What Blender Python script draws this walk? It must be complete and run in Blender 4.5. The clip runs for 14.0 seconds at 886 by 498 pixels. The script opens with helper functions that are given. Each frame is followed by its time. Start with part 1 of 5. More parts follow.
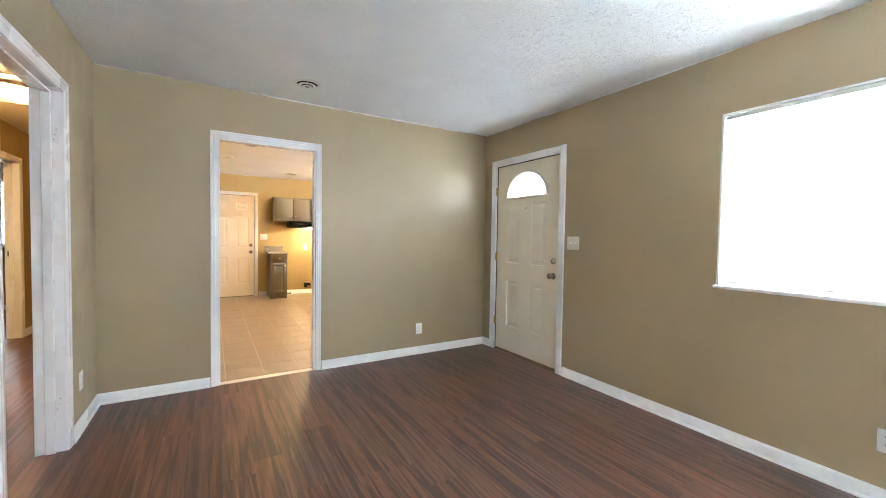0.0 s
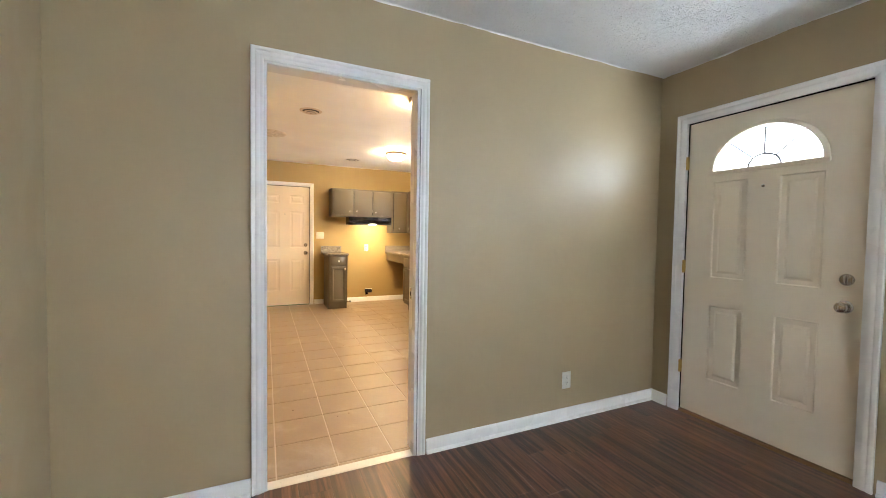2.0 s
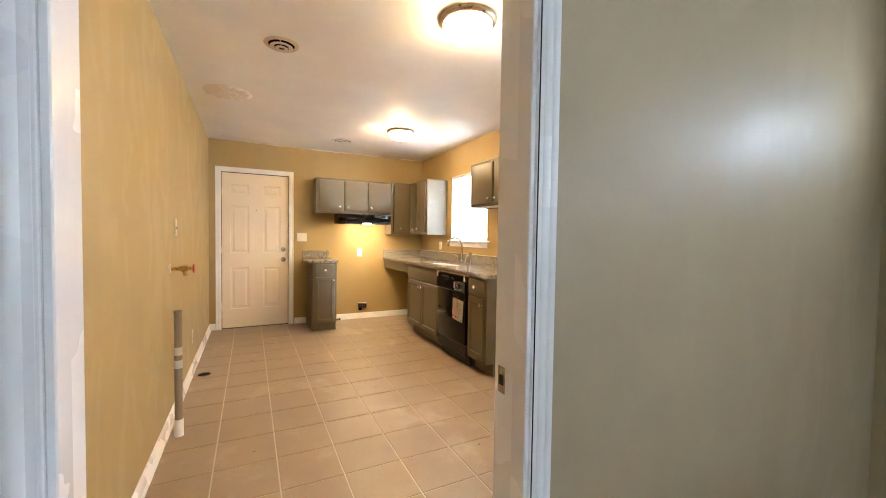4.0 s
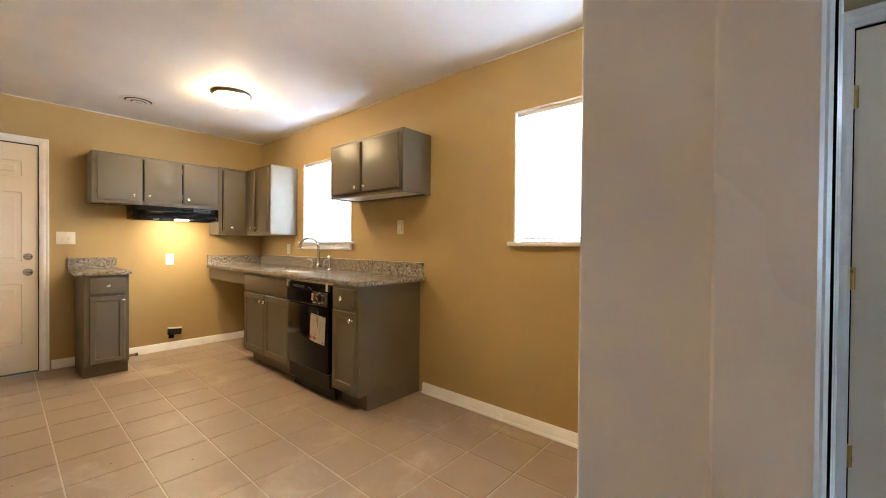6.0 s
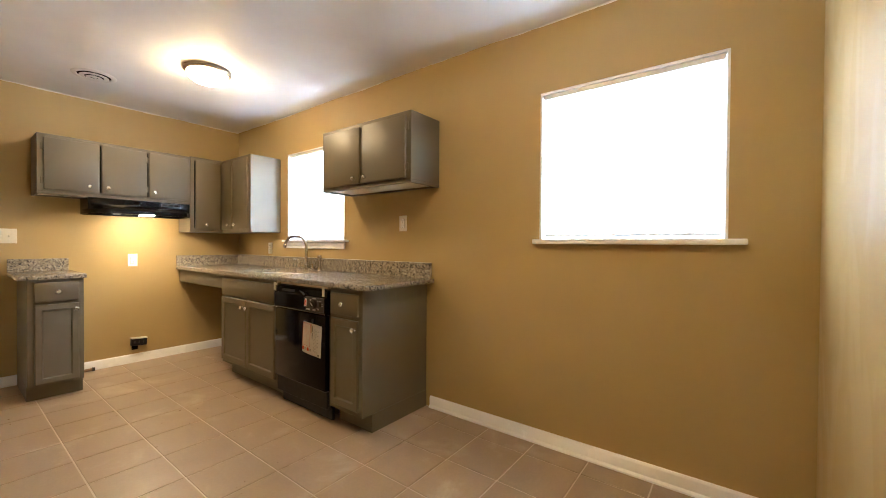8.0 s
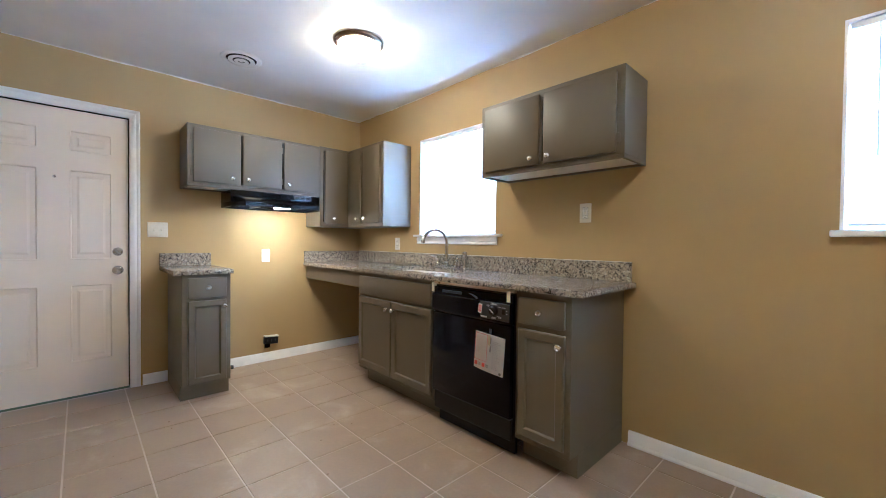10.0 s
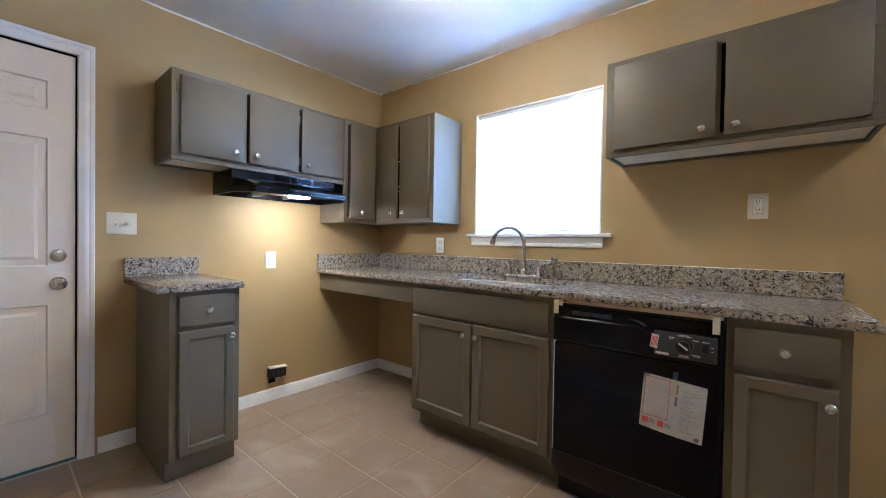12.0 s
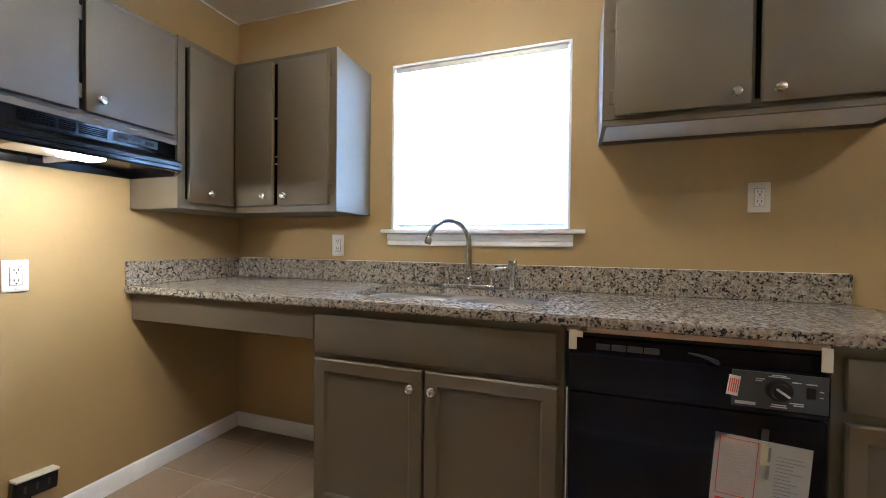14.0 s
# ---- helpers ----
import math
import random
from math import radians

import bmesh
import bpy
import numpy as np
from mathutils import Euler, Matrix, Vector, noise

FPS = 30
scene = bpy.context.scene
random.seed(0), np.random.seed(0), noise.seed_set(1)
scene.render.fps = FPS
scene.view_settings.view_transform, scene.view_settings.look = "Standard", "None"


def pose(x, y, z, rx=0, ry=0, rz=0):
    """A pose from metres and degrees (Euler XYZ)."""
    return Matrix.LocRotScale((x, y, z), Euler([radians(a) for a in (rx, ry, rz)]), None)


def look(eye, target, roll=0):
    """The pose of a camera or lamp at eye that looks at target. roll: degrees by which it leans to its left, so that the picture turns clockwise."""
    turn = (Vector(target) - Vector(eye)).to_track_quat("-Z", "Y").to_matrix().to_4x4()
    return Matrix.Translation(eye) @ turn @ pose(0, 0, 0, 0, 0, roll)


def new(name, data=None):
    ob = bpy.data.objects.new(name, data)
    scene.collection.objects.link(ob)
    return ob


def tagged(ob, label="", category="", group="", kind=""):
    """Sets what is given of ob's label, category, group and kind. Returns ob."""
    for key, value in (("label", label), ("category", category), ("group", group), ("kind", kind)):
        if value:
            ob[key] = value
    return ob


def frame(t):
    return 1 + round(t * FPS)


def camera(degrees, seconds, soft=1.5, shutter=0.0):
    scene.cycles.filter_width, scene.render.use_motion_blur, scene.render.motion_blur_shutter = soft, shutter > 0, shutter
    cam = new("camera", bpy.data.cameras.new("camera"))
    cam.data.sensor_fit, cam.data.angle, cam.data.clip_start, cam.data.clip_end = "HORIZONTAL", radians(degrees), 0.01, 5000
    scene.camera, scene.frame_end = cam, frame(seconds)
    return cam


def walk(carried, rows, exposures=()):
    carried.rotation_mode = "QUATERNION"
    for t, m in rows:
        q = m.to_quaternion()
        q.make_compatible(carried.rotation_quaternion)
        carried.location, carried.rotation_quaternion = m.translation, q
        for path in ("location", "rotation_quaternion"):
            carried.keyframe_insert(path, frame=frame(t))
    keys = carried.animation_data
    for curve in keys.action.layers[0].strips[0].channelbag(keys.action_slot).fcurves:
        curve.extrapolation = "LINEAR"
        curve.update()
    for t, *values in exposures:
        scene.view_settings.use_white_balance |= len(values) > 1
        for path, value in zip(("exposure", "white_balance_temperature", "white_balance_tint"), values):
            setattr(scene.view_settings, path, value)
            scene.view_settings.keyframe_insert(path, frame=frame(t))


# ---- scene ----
cam = camera(98.1, 14.0, 1.0)
# seconds, eye, target, roll
PATH = [
    (0, (-2.782, -3.661, 1.264), (-1.750, -1.949, 1.201), 0.9),
    (0.5, (-2.812, -3.240, 1.249), (-1.863, -1.480, 1.181), 0.8),
    (1, (-2.790, -2.817, 1.230), (-1.893, -1.030, 1.161), 0.7),
    (1.5, (-2.765, -2.409, 1.241), (-1.921, -0.597, 1.167), 0.7),
    (2, (-2.727, -1.994, 1.249), (-1.889, -0.180, 1.175), 0.9),
    (2.5, (-2.649, -1.599, 1.246), (-1.823, 0.221, 1.177), 1.0),
    (2.7, (-2.625, -1.437, 1.263), (-1.800, 0.384, 1.190), 0.9),
    (4.8, (-2.415, -0.303, 1.225), (-1.306, 1.361, 1.190), 0.8),
    (5, (-2.392, -0.223, 1.216), (-1.191, 1.376, 1.186), 0.7),
    (5.3, (-2.370, -0.146, 1.189), (-1.057, 1.362, 1.166), 0.4),
    (5.5, (-2.336, -0.095, 1.179), (-0.954, 1.350, 1.159), 0.5),
    (6, (-2.256, 0.011, 1.170), (-0.747, 1.323, 1.150), 0.5),
    (6.5, (-2.181, 0.084, 1.196), (-0.606, 1.316, 1.167), 0.4),
    (7, (-2.154, 0.181, 1.175), (-0.564, 1.394, 1.149), 0.4),
    (7.5, (-2.158, 0.292, 1.167), (-0.562, 1.496, 1.140), 0.5),
    (8, (-2.185, 0.403, 1.162), (-0.592, 1.613, 1.138), 0.4),
    (8.5, (-2.220, 0.552, 1.159), (-0.716, 1.870, 1.132), 0.4),
    (9, (-2.251, 0.750, 1.148), (-0.863, 2.189, 1.120), 0.6),
    (11.5, (-2.347, 2.149, 1.122), (-0.977, 3.605, 1.085), 0.6),
    (12, (-2.331, 2.372, 1.126), (-0.799, 3.657, 1.096), 0.9),
    (12.5, (-2.283, 2.570, 1.148), (-0.599, 3.648, 1.118), 0.7),
    (13, (-2.156, 2.746, 1.153), (-0.378, 3.662, 1.122), 0.5),
    (13.5, (-2.013, 2.913, 1.156), (-0.173, 3.696, 1.123), 0.4),
    (14, (-1.872, 3.082, 1.125), (0.020, 3.728, 1.097), 0.6),
]
EXPOSURES = [
    (0.0, 0.76, 6300, 12),
    (2.7, 0.48, 6400, 12),
    (5.0, 0.21, 5650, 12),
    (6.4, 0.02, 5550, 11),
    (7.5, -0.05, 5850, 11),
    (8.5, -0.01, 5000, 10),
    (9.2, -0.01, 4500, 10),
    (11.3, -0.15, 3900, 11),
    (12.5, -0.37, 4150, 11),
    (14.0, -0.43, 4250, 11),
]
walk(cam, [(t, look(eye, target, roll)) for t, eye, target, roll in PATH], EXPOSURES)

# ---- daylight ----
world = bpy.data.worlds.new("sky")
scene.world = world
world.use_nodes = True
sky = world.node_tree.nodes.new("ShaderNodeTexSky")
sky.sky_type, sky.sun_disc = "NISHITA", False
sky.sun_elevation, sky.sun_rotation = radians(48), radians(250)
world.node_tree.links.new(sky.outputs[0], world.node_tree.nodes["Background"].inputs["Color"])
world.node_tree.nodes["Background"].inputs["Strength"].default_value = 0.12

sun_data = bpy.data.lights.new("sun", "SUN")
sun_data.energy, sun_data.angle, sun_data.color = 3.0, radians(0.5), (1.0, 0.95, 0.88)
sun = new("sun", sun_data)
sun.matrix_basis = look((-20, -8, 24), (0, 0, 0))


def sky_panel(x, y, z, width, height, watts, deg=90.0, lift=0.0):
    """Sky light in a window's opening; deg turns the way that it shines about z (90: along -x), lift raises it."""
    d = bpy.data.lights.new("window_light", "AREA")
    d.shape, d.size, d.size_y, d.energy, d.color = "RECTANGLE", width, height, watts, (0.75, 0.88, 1.0)
    new("window_light", d).matrix_basis = pose(x, y, z, 90 + lift, 0, deg)


# living room window, added end window out of view, kitchen windows, fanlight, bedroom window
sky_panel(0.17, -3.24, 1.52, 1.55, 1.04, 740)
# fill light through the added end window, behind the camera
sky_panel(-1.8, -5.545, 1.52, 1.55, 1.04, 130, 0)
sky_panel(0.12, 0.873, 1.62, 0.84, 0.82, 430)
sky_panel(0.12, 3.547, 1.62, 0.84, 0.82, 760)
sky_panel(0.14, -0.677, 1.82, 0.66, 0.34, 17, lift=28)
sky_panel(-5.75, 5.33, 1.62, 1.2, 0.82, 600, 180)

# ---- materials ----
def nodes_of(name):
    m = bpy.data.materials.new(name)
    m.use_nodes = True
    t = m.node_tree
    return m, t, t.nodes["Principled BSDF"]


def add(t, kind, **values):
    n = t.nodes.new(kind)
    for k, v in values.items():
        n.inputs[k.replace("_", " ")].default_value = v
    return n


def coords(t, scale=(1, 1, 1)):
    """Metres in the object's own space, shifted by chance from object to object."""
    tc, mp, info = t.nodes.new("ShaderNodeTexCoord"), t.nodes.new("ShaderNodeMapping"), t.nodes.new("ShaderNodeObjectInfo")
    mul = t.nodes.new("ShaderNodeMath")
    mul.operation, mul.inputs[1].default_value = "MULTIPLY", 37.0
    t.links.new(info.outputs["Random"], mul.inputs[0])
    t.links.new(tc.outputs["Object"], mp.inputs["Vector"])
    t.links.new(mul.outputs[0], mp.inputs["Location"])
    mp.inputs["Scale"].default_value = scale
    return mp.outputs["Vector"]


def ramp(t, src, stops):
    r = t.nodes.new("ShaderNodeValToRGB")
    el = r.color_ramp.elements
    while len(el) < len(stops):
        el.new(0.5)
    for e, (p, c) in zip(el, stops):
        e.position, e.color = p, (*c, 1) if len(c) == 3 else c
    t.links.new(src, r.inputs["Fac"])
    return r.outputs["Color"]


def mixed(t, fac, a, b, mode="MIX"):
    n = t.nodes.new("ShaderNodeMix")
    n.data_type, n.blend_type = "RGBA", mode
    for src, sock in ((fac, n.inputs[0]), (a, n.inputs[6]), (b, n.inputs[7])):
        if isinstance(src, (int, float)):
            sock.default_value = src
        elif isinstance(src, tuple):
            sock.default_value = (*src, 1)
        else:
            t.links.new(src, sock)
    return n.outputs[2]


def bumped(t, bsdf, height, strength, distance=0.002):
    b = t.nodes.new("ShaderNodeBump")
    b.inputs["Strength"].default_value, b.inputs["Distance"].default_value = strength, distance
    t.links.new(height, b.inputs["Height"])
    t.links.new(b.outputs["Normal"], bsdf.inputs["Normal"])


def paint(name, colour, rough=0.5, stain=0.08, grain=260.0, bump=0.15, spec=0.5, wear=None):
    """Rolled or brushed paint: faint blotches, roller stipple, small scuffs."""
    m, t, b = nodes_of(name)
    v = coords(t)
    big, fine = add(t, "ShaderNodeTexNoise", Scale=2.2, Detail=4.0), add(t, "ShaderNodeTexNoise", Scale=grain, Detail=2.0)
    for n in (big, fine):
        t.links.new(v, n.inputs["Vector"])
    lo, hi = tuple(c * (1 - stain) for c in colour), tuple(min(1, c * (1 + stain)) for c in colour)
    col = ramp(t, big.outputs["Fac"], [(0.3, lo), (0.7, hi)])
    if wear:
        w = add(t, "ShaderNodeTexNoise", Scale=26.0, Detail=6.0, Roughness=0.7)
        t.links.new(v, w.inputs["Vector"])
        col = mixed(t, ramp(t, w.outputs["Fac"], [(0.73, (0, 0, 0)), (0.80, (0.5, 0.5, 0.5))]), col, wear)
    t.links.new(col, b.inputs["Base Color"])
    t.links.new(ramp(t, big.outputs["Fac"], [(0.2, (rough * 0.85,) * 3), (0.8, (min(1, rough * 1.15),) * 3)]), b.inputs["Roughness"])
    b.inputs["Specular IOR Level"].default_value = spec
    bumped(t, b, fine.outputs["Fac"], bump)
    return m


def plain(name, colour, rough=0.4, metal=0.0, coat=0.0, spec=0.5):
    m, t, b = nodes_of(name)
    v = coords(t)
    n = add(t, "ShaderNodeTexNoise", Scale=40.0, Detail=3.0)
    t.links.new(v, n.inputs["Vector"])
    t.links.new(ramp(t, n.outputs["Fac"], [(0.3, tuple(c * 0.93 for c in colour)), (0.7, colour)]), b.inputs["Base Color"])
    t.links.new(ramp(t, n.outputs["Fac"], [(0.2, (rough * 0.8,) * 3), (0.8, (min(1, rough * 1.2),) * 3)]), b.inputs["Roughness"])
    b.inputs["Metallic"].default_value, b.inputs["Coat Weight"].default_value, b.inputs["Specular IOR Level"].default_value = metal, coat, spec
    return m


def glowing(name, colour, strength):
    m, t, b = nodes_of(name)
    b.inputs["Base Color"].default_value = (0.9, 0.9, 0.88, 1)
    b.inputs["Emission Color"].default_value = (*colour, 1)
    b.inputs["Emission Strength"].default_value = strength
    b.inputs["Roughness"].default_value = 0.3
    return m


def wall_material(name, lo, hi, spec=0.5):
    """Satin khaki wall paint, with faint roller bands and patched spots."""
    m, t, b = nodes_of(name)
    v = coords(t)
    big = add(t, "ShaderNodeTexNoise", Scale=1.1, Detail=5.0, Roughness=0.55)
    fine = add(t, "ShaderNodeTexNoise", Scale=180.0, Detail=3.0)
    lump = add(t, "ShaderNodeTexNoise", Scale=5.0, Detail=3.0)
    for n in (big, fine, lump):
        t.links.new(v, n.inputs["Vector"])
    col = ramp(t, big.outputs["Fac"], [(0.3, lo), (0.7, hi)])
    t.links.new(col, b.inputs["Base Color"])
    # flashed touch-ups: glossier islands with soft runs
    flash = add(t, "ShaderNodeTexNoise", Scale=3.4, Detail=2.0, Distortion=1.4)
    t.links.new(coords(t, (1.0, 1.0, 0.45)), flash.inputs["Vector"])
    t.links.new(ramp(t, flash.outputs["Fac"], [(0.50, (0.46,) * 3), (0.57, (0.40,) * 3)]), b.inputs["Roughness"])
    b.inputs["Specular IOR Level"].default_value = spec
    h = mixed(t, 0.6, lump.outputs["Fac"], fine.outputs["Fac"])
    bumped(t, b, h, 0.18, 0.003)
    return m


def ceiling_texture():
    """Sprayed white ceiling: fine stipple with sparse raised flecks."""
    m, t, b = nodes_of("textured_ceiling")
    v = coords(t)
    a = add(t, "ShaderNodeTexNoise", Scale=95.0, Detail=4.0, Roughness=0.6)
    k = add(t, "ShaderNodeTexNoise", Scale=26.0, Detail=4.0, Roughness=0.6, Distortion=0.8)
    f = add(t, "ShaderNodeTexNoise", Scale=2.5, Detail=3.0)
    for n in (a, k, f):
        t.links.new(v, n.inputs["Vector"])
    t.links.new(ramp(t, f.outputs["Fac"], [(0.3, (0.83, 0.825, 0.81)), (0.7, (0.89, 0.885, 0.87))]), b.inputs["Base Color"])
    b.inputs["Roughness"].default_value = 0.5
    spots = ramp(t, k.outputs["Fac"], [(0.56, (0, 0, 0)), (0.66, (1, 1, 1))])
    h = mixed(t, 0.65, ramp(t, a.outputs["Fac"], [(0.45, (0, 0, 0)), (0.65, (1, 1, 1))]), spots)
    bumped(t, b, h, 1.0, 0.010)
    return m


def plank_material():
    """Dark red-brown vinyl planks with long orange and grey grain."""
    m, t, b = nodes_of("dark_plank")
    v = coords(t, (1.0, 0.036, 1.0))
    g = add(t, "ShaderNodeTexNoise", Scale=64.0, Detail=8.0, Roughness=0.75)
    w = add(t, "ShaderNodeTexNoise", Scale=28.0, Detail=4.0, Distortion=0.9)
    k = add(t, "ShaderNodeTexNoise", Scale=11.0, Detail=3.0, Distortion=0.5)
    for n in (g, w, k):
        t.links.new(v, n.inputs["Vector"])
    c = ramp(t, g.outputs["Fac"], [(0.30, (0.045, 0.021, 0.015)), (0.45, (0.115, 0.050, 0.033)), (0.58, (0.200, 0.090, 0.057)), (0.76, (0.33, 0.165, 0.110))])
    c = mixed(t, ramp(t, w.outputs["Fac"], [(0.46, (0, 0, 0)), (0.60, (0.8,) * 3)]), c, (0.026, 0.015, 0.013))
    c = mixed(t, ramp(t, k.outputs["Fac"], [(0.55, (0, 0, 0)), (0.68, (0.35,) * 3)]), c, (0.110, 0.070, 0.058))
    info = t.nodes.new("ShaderNodeObjectInfo")
    c = mixed(t, 0.5, c, ramp(t, info.outputs["Random"], [(0.0, (0.58, 0.53, 0.51)), (0.5, (0.84, 0.79, 0.77)), (1.0, (1.0, 1.0, 1.0))]), "MULTIPLY")
    # pale scuffs and dust
    d = add(t, "ShaderNodeTexNoise", Scale=6.0, Detail=8.0, Roughness=0.8, Distortion=1.2)
    sc = t.nodes.new("ShaderNodeTexCoord")
    t.links.new(sc.outputs["Object"], d.inputs["Vector"])
    c = mixed(t, ramp(t, d.outputs["Fac"], [(0.60, (0, 0, 0)), (0.78, (0.35,) * 3)]), c, (0.20, 0.185, 0.18))
    t.links.new(c, b.inputs["Base Color"])
    t.links.new(ramp(t, g.outputs["Fac"], [(0.3, (0.29,) * 3), (0.7, (0.40,) * 3)]), b.inputs["Roughness"])
    b.inputs["Specular IOR Level"].default_value = 0.6
    bumped(t, b, g.outputs["Fac"], 0.6, 0.0025)
    return m


def tile_material():
    """Matt beige ceramic tile, dusty and smeared."""
    m, t, b = nodes_of("beige_tile")
    place = t.nodes.new("ShaderNodeMapping")
    place.inputs["Location"].default_value = (3.7, 1.3, 0.4)
    t.links.new(t.nodes.new("ShaderNodeNewGeometry").outputs["Position"], place.inputs["Vector"])
    v = place.outputs["Vector"]
    big = add(t, "ShaderNodeTexNoise", Scale=2.4, Detail=6.0, Roughness=0.62, Distortion=0.5)
    fine = add(t, "ShaderNodeTexNoise", Scale=70.0, Detail=5.0)
    for n in (big, fine):
        t.links.new(v, n.inputs["Vector"])
    c = ramp(t, big.outputs["Fac"], [(0.3, (0.285, 0.205, 0.131)), (0.55, (0.335, 0.247, 0.164)), (0.76, (0.475, 0.390, 0.298))])
    c = mixed(t, 0.25, c, ramp(t, fine.outputs["Fac"], [(0.3, (0.7, 0.68, 0.64)), (0.7, (1, 1, 1))]), "MULTIPLY")
    info = t.nodes.new("ShaderNodeObjectInfo")
    c = mixed(t, 0.6, c, ramp(t, info.outputs["Random"], [(0.0, (0.92, 0.915, 0.91)), (1.0, (1.0, 1.0, 1.0))]), "MULTIPLY")
    t.links.new(c, b.inputs["Base Color"])
    t.links.new(ramp(t, big.outputs["Fac"], [(0.3, (0.33,) * 3), (0.7, (0.48,) * 3)]), b.inputs["Roughness"])
    b.inputs["Specular IOR Level"].default_value = 0.65
    bumped(t, b, fine.outputs["Fac"], 0.12, 0.001)
    return m


def granite_material():
    """Polished granite: cream, tan and grey grains with black and smoky flecks."""
    m, t, b = nodes_of("speckled_granite")
    v = coords(t)
    n0 = add(t, "ShaderNodeTexNoise", Scale=90.0, Detail=3.0)
    t.links.new(v, n0.inputs["Vector"])
    vec = mixed(t, 0.012, v, n0.outputs["Color"], "ADD")
    v1, v2 = add(t, "ShaderNodeTexVoronoi", Scale=210.0), add(t, "ShaderNodeTexVoronoi", Scale=165.0)
    blot, smoke = add(t, "ShaderNodeTexNoise", Scale=75.0, Detail=4.0, Roughness=0.65), add(t, "ShaderNodeTexNoise", Scale=38.0, Detail=5.0, Roughness=0.7)
    for n in (v1, v2, blot, smoke):
        t.links.new(vec, n.inputs["Vector"])
    c = ramp(t, blot.outputs["Fac"], [(0.32, (0.15, 0.135, 0.12)), (0.44, (0.28, 0.24, 0.19)), (0.53, (0.36, 0.315, 0.25)), (0.62, (0.47, 0.44, 0.39)), (0.72, (0.28, 0.28, 0.29))])
    c = mixed(t, 0.55, c, ramp(t, v1.outputs["Color"], [(0.0, (0.45, 0.43, 0.42)), (0.5, (1.0, 0.97, 0.92)), (1.0, (0.75, 0.75, 0.77))]), "MULTIPLY")
    c = mixed(t, ramp(t, smoke.outputs["Fac"], [(0.54, (0, 0, 0)), (0.68, (0.75,) * 3)]), c, (0.15, 0.14, 0.14))
    speck = mixed(t, 1.0, ramp(t, v2.outputs["Color"], [(0.36, (1, 1, 1)), (0.39, (0, 0, 0))]), ramp(t, smoke.outputs["Fac"], [(0.44, (0.1,) * 3), (0.52, (1, 1, 1))]), "MULTIPLY")
    c = mixed(t, speck, c, (0.022, 0.021, 0.024))
    t.links.new(c, b.inputs["Base Color"])
    t.links.new(ramp(t, smoke.outputs["Fac"], [(0.3, (0.14,) * 3), (0.7, (0.24,) * 3)]), b.inputs["Roughness"])
    return m


def brushed(name, colour, rough):
    m, t, b = nodes_of(name)
    v = coords(t, (1.0, 1.0, 0.03))
    n = add(t, "ShaderNodeTexNoise", Scale=400.0, Detail=2.0)
    t.links.new(v, n.inputs["Vector"])
    t.links.new(ramp(t, n.outputs["Fac"], [(0.3, (rough * 0.8,) * 3), (0.7, (rough * 1.25,) * 3)]), b.inputs["Roughness"])
    b.inputs["Base Color"].default_value, b.inputs["Metallic"].default_value = (*colour, 1), 1.0
    return m


def slat_material():
    """Thin white vinyl that lets light through."""
    m, t, b = nodes_of("white_vinyl_slat")
    b.inputs["Base Color"].default_value, b.inputs["Roughness"].default_value = (0.86, 0.86, 0.84, 1), 0.4
    tr, mx = t.nodes.new("ShaderNodeBsdfTranslucent"), t.nodes.new("ShaderNodeMixShader")
    tr.inputs["Color"].default_value, mx.inputs["Fac"].default_value = (0.9, 0.9, 0.88, 1), 0.5
    t.links.new(b.outputs[0], mx.inputs[1])
    t.links.new(tr.outputs[0], mx.inputs[2])
    t.links.new(mx.outputs[0], t.nodes["Material Output"].inputs["Surface"])
    return m


def glass_material():
    m, t, b = nodes_of("clear_glass")
    b.inputs["Transmission Weight"].default_value, b.inputs["Roughness"].default_value, b.inputs["IOR"].default_value = 1.0, 0.02, 1.45
    return m


WALL, CEIL_TEX = wall_material("khaki_wall_paint", (0.335, 0.255, 0.150), (0.375, 0.287, 0.172)), ceiling_texture()
WALL_K = wall_material("golden_khaki_wall_paint", (0.365, 0.260, 0.106), (0.408, 0.292, 0.122), 0.25)
CEIL = paint("flat_ceiling_white", (0.86, 0.855, 0.84), 0.6, 0.04, 120.0, 0.12)
TRIM = paint("gloss_white_trim", (0.88, 0.88, 0.89), 0.27, 0.03, 90.0, 0.05, wear=(0.55, 0.52, 0.47))
DOOR = paint("cream_door_paint", (0.84, 0.75, 0.61), 0.35, 0.03, 140.0, 0.1)
CAB = paint("taupe_cabinet_paint", (0.118, 0.095, 0.059), 0.46, 0.06, 120.0, 0.2, 0.42)
CAB_IN = paint("white_cabinet_bottom", (0.66, 0.62, 0.54), 0.5, 0.05)
PLANK, TILE, GRANITE = plank_material(), tile_material(), granite_material()
GROUT = paint("pale_grout", (0.54, 0.455, 0.37), 0.85, 0.12, 300.0, 0.3)
SUBFLOOR = plain("dark_joint", (0.015, 0.011, 0.009), 0.8)
NICKEL, STEEL = brushed("satin_nickel", (0.47, 0.45, 0.42), 0.24), brushed("brushed_steel", (0.70, 0.69, 0.67), 0.40)
SINK_STEEL = brushed("satin_sink_steel", (0.54, 0.51, 0.47), 0.34)
KNOB = plain("bright_nickel", (0.70, 0.68, 0.65), 0.26, 0.9)
LEAD = plain("grey_lead_came", (0.16, 0.17, 0.17), 0.4)
BRASS = plain("dull_brass", (0.55, 0.36, 0.12), 0.3, 1.0)
COPPER = plain("weathered_pipe", (0.30, 0.24, 0.17), 0.5, 0.55)
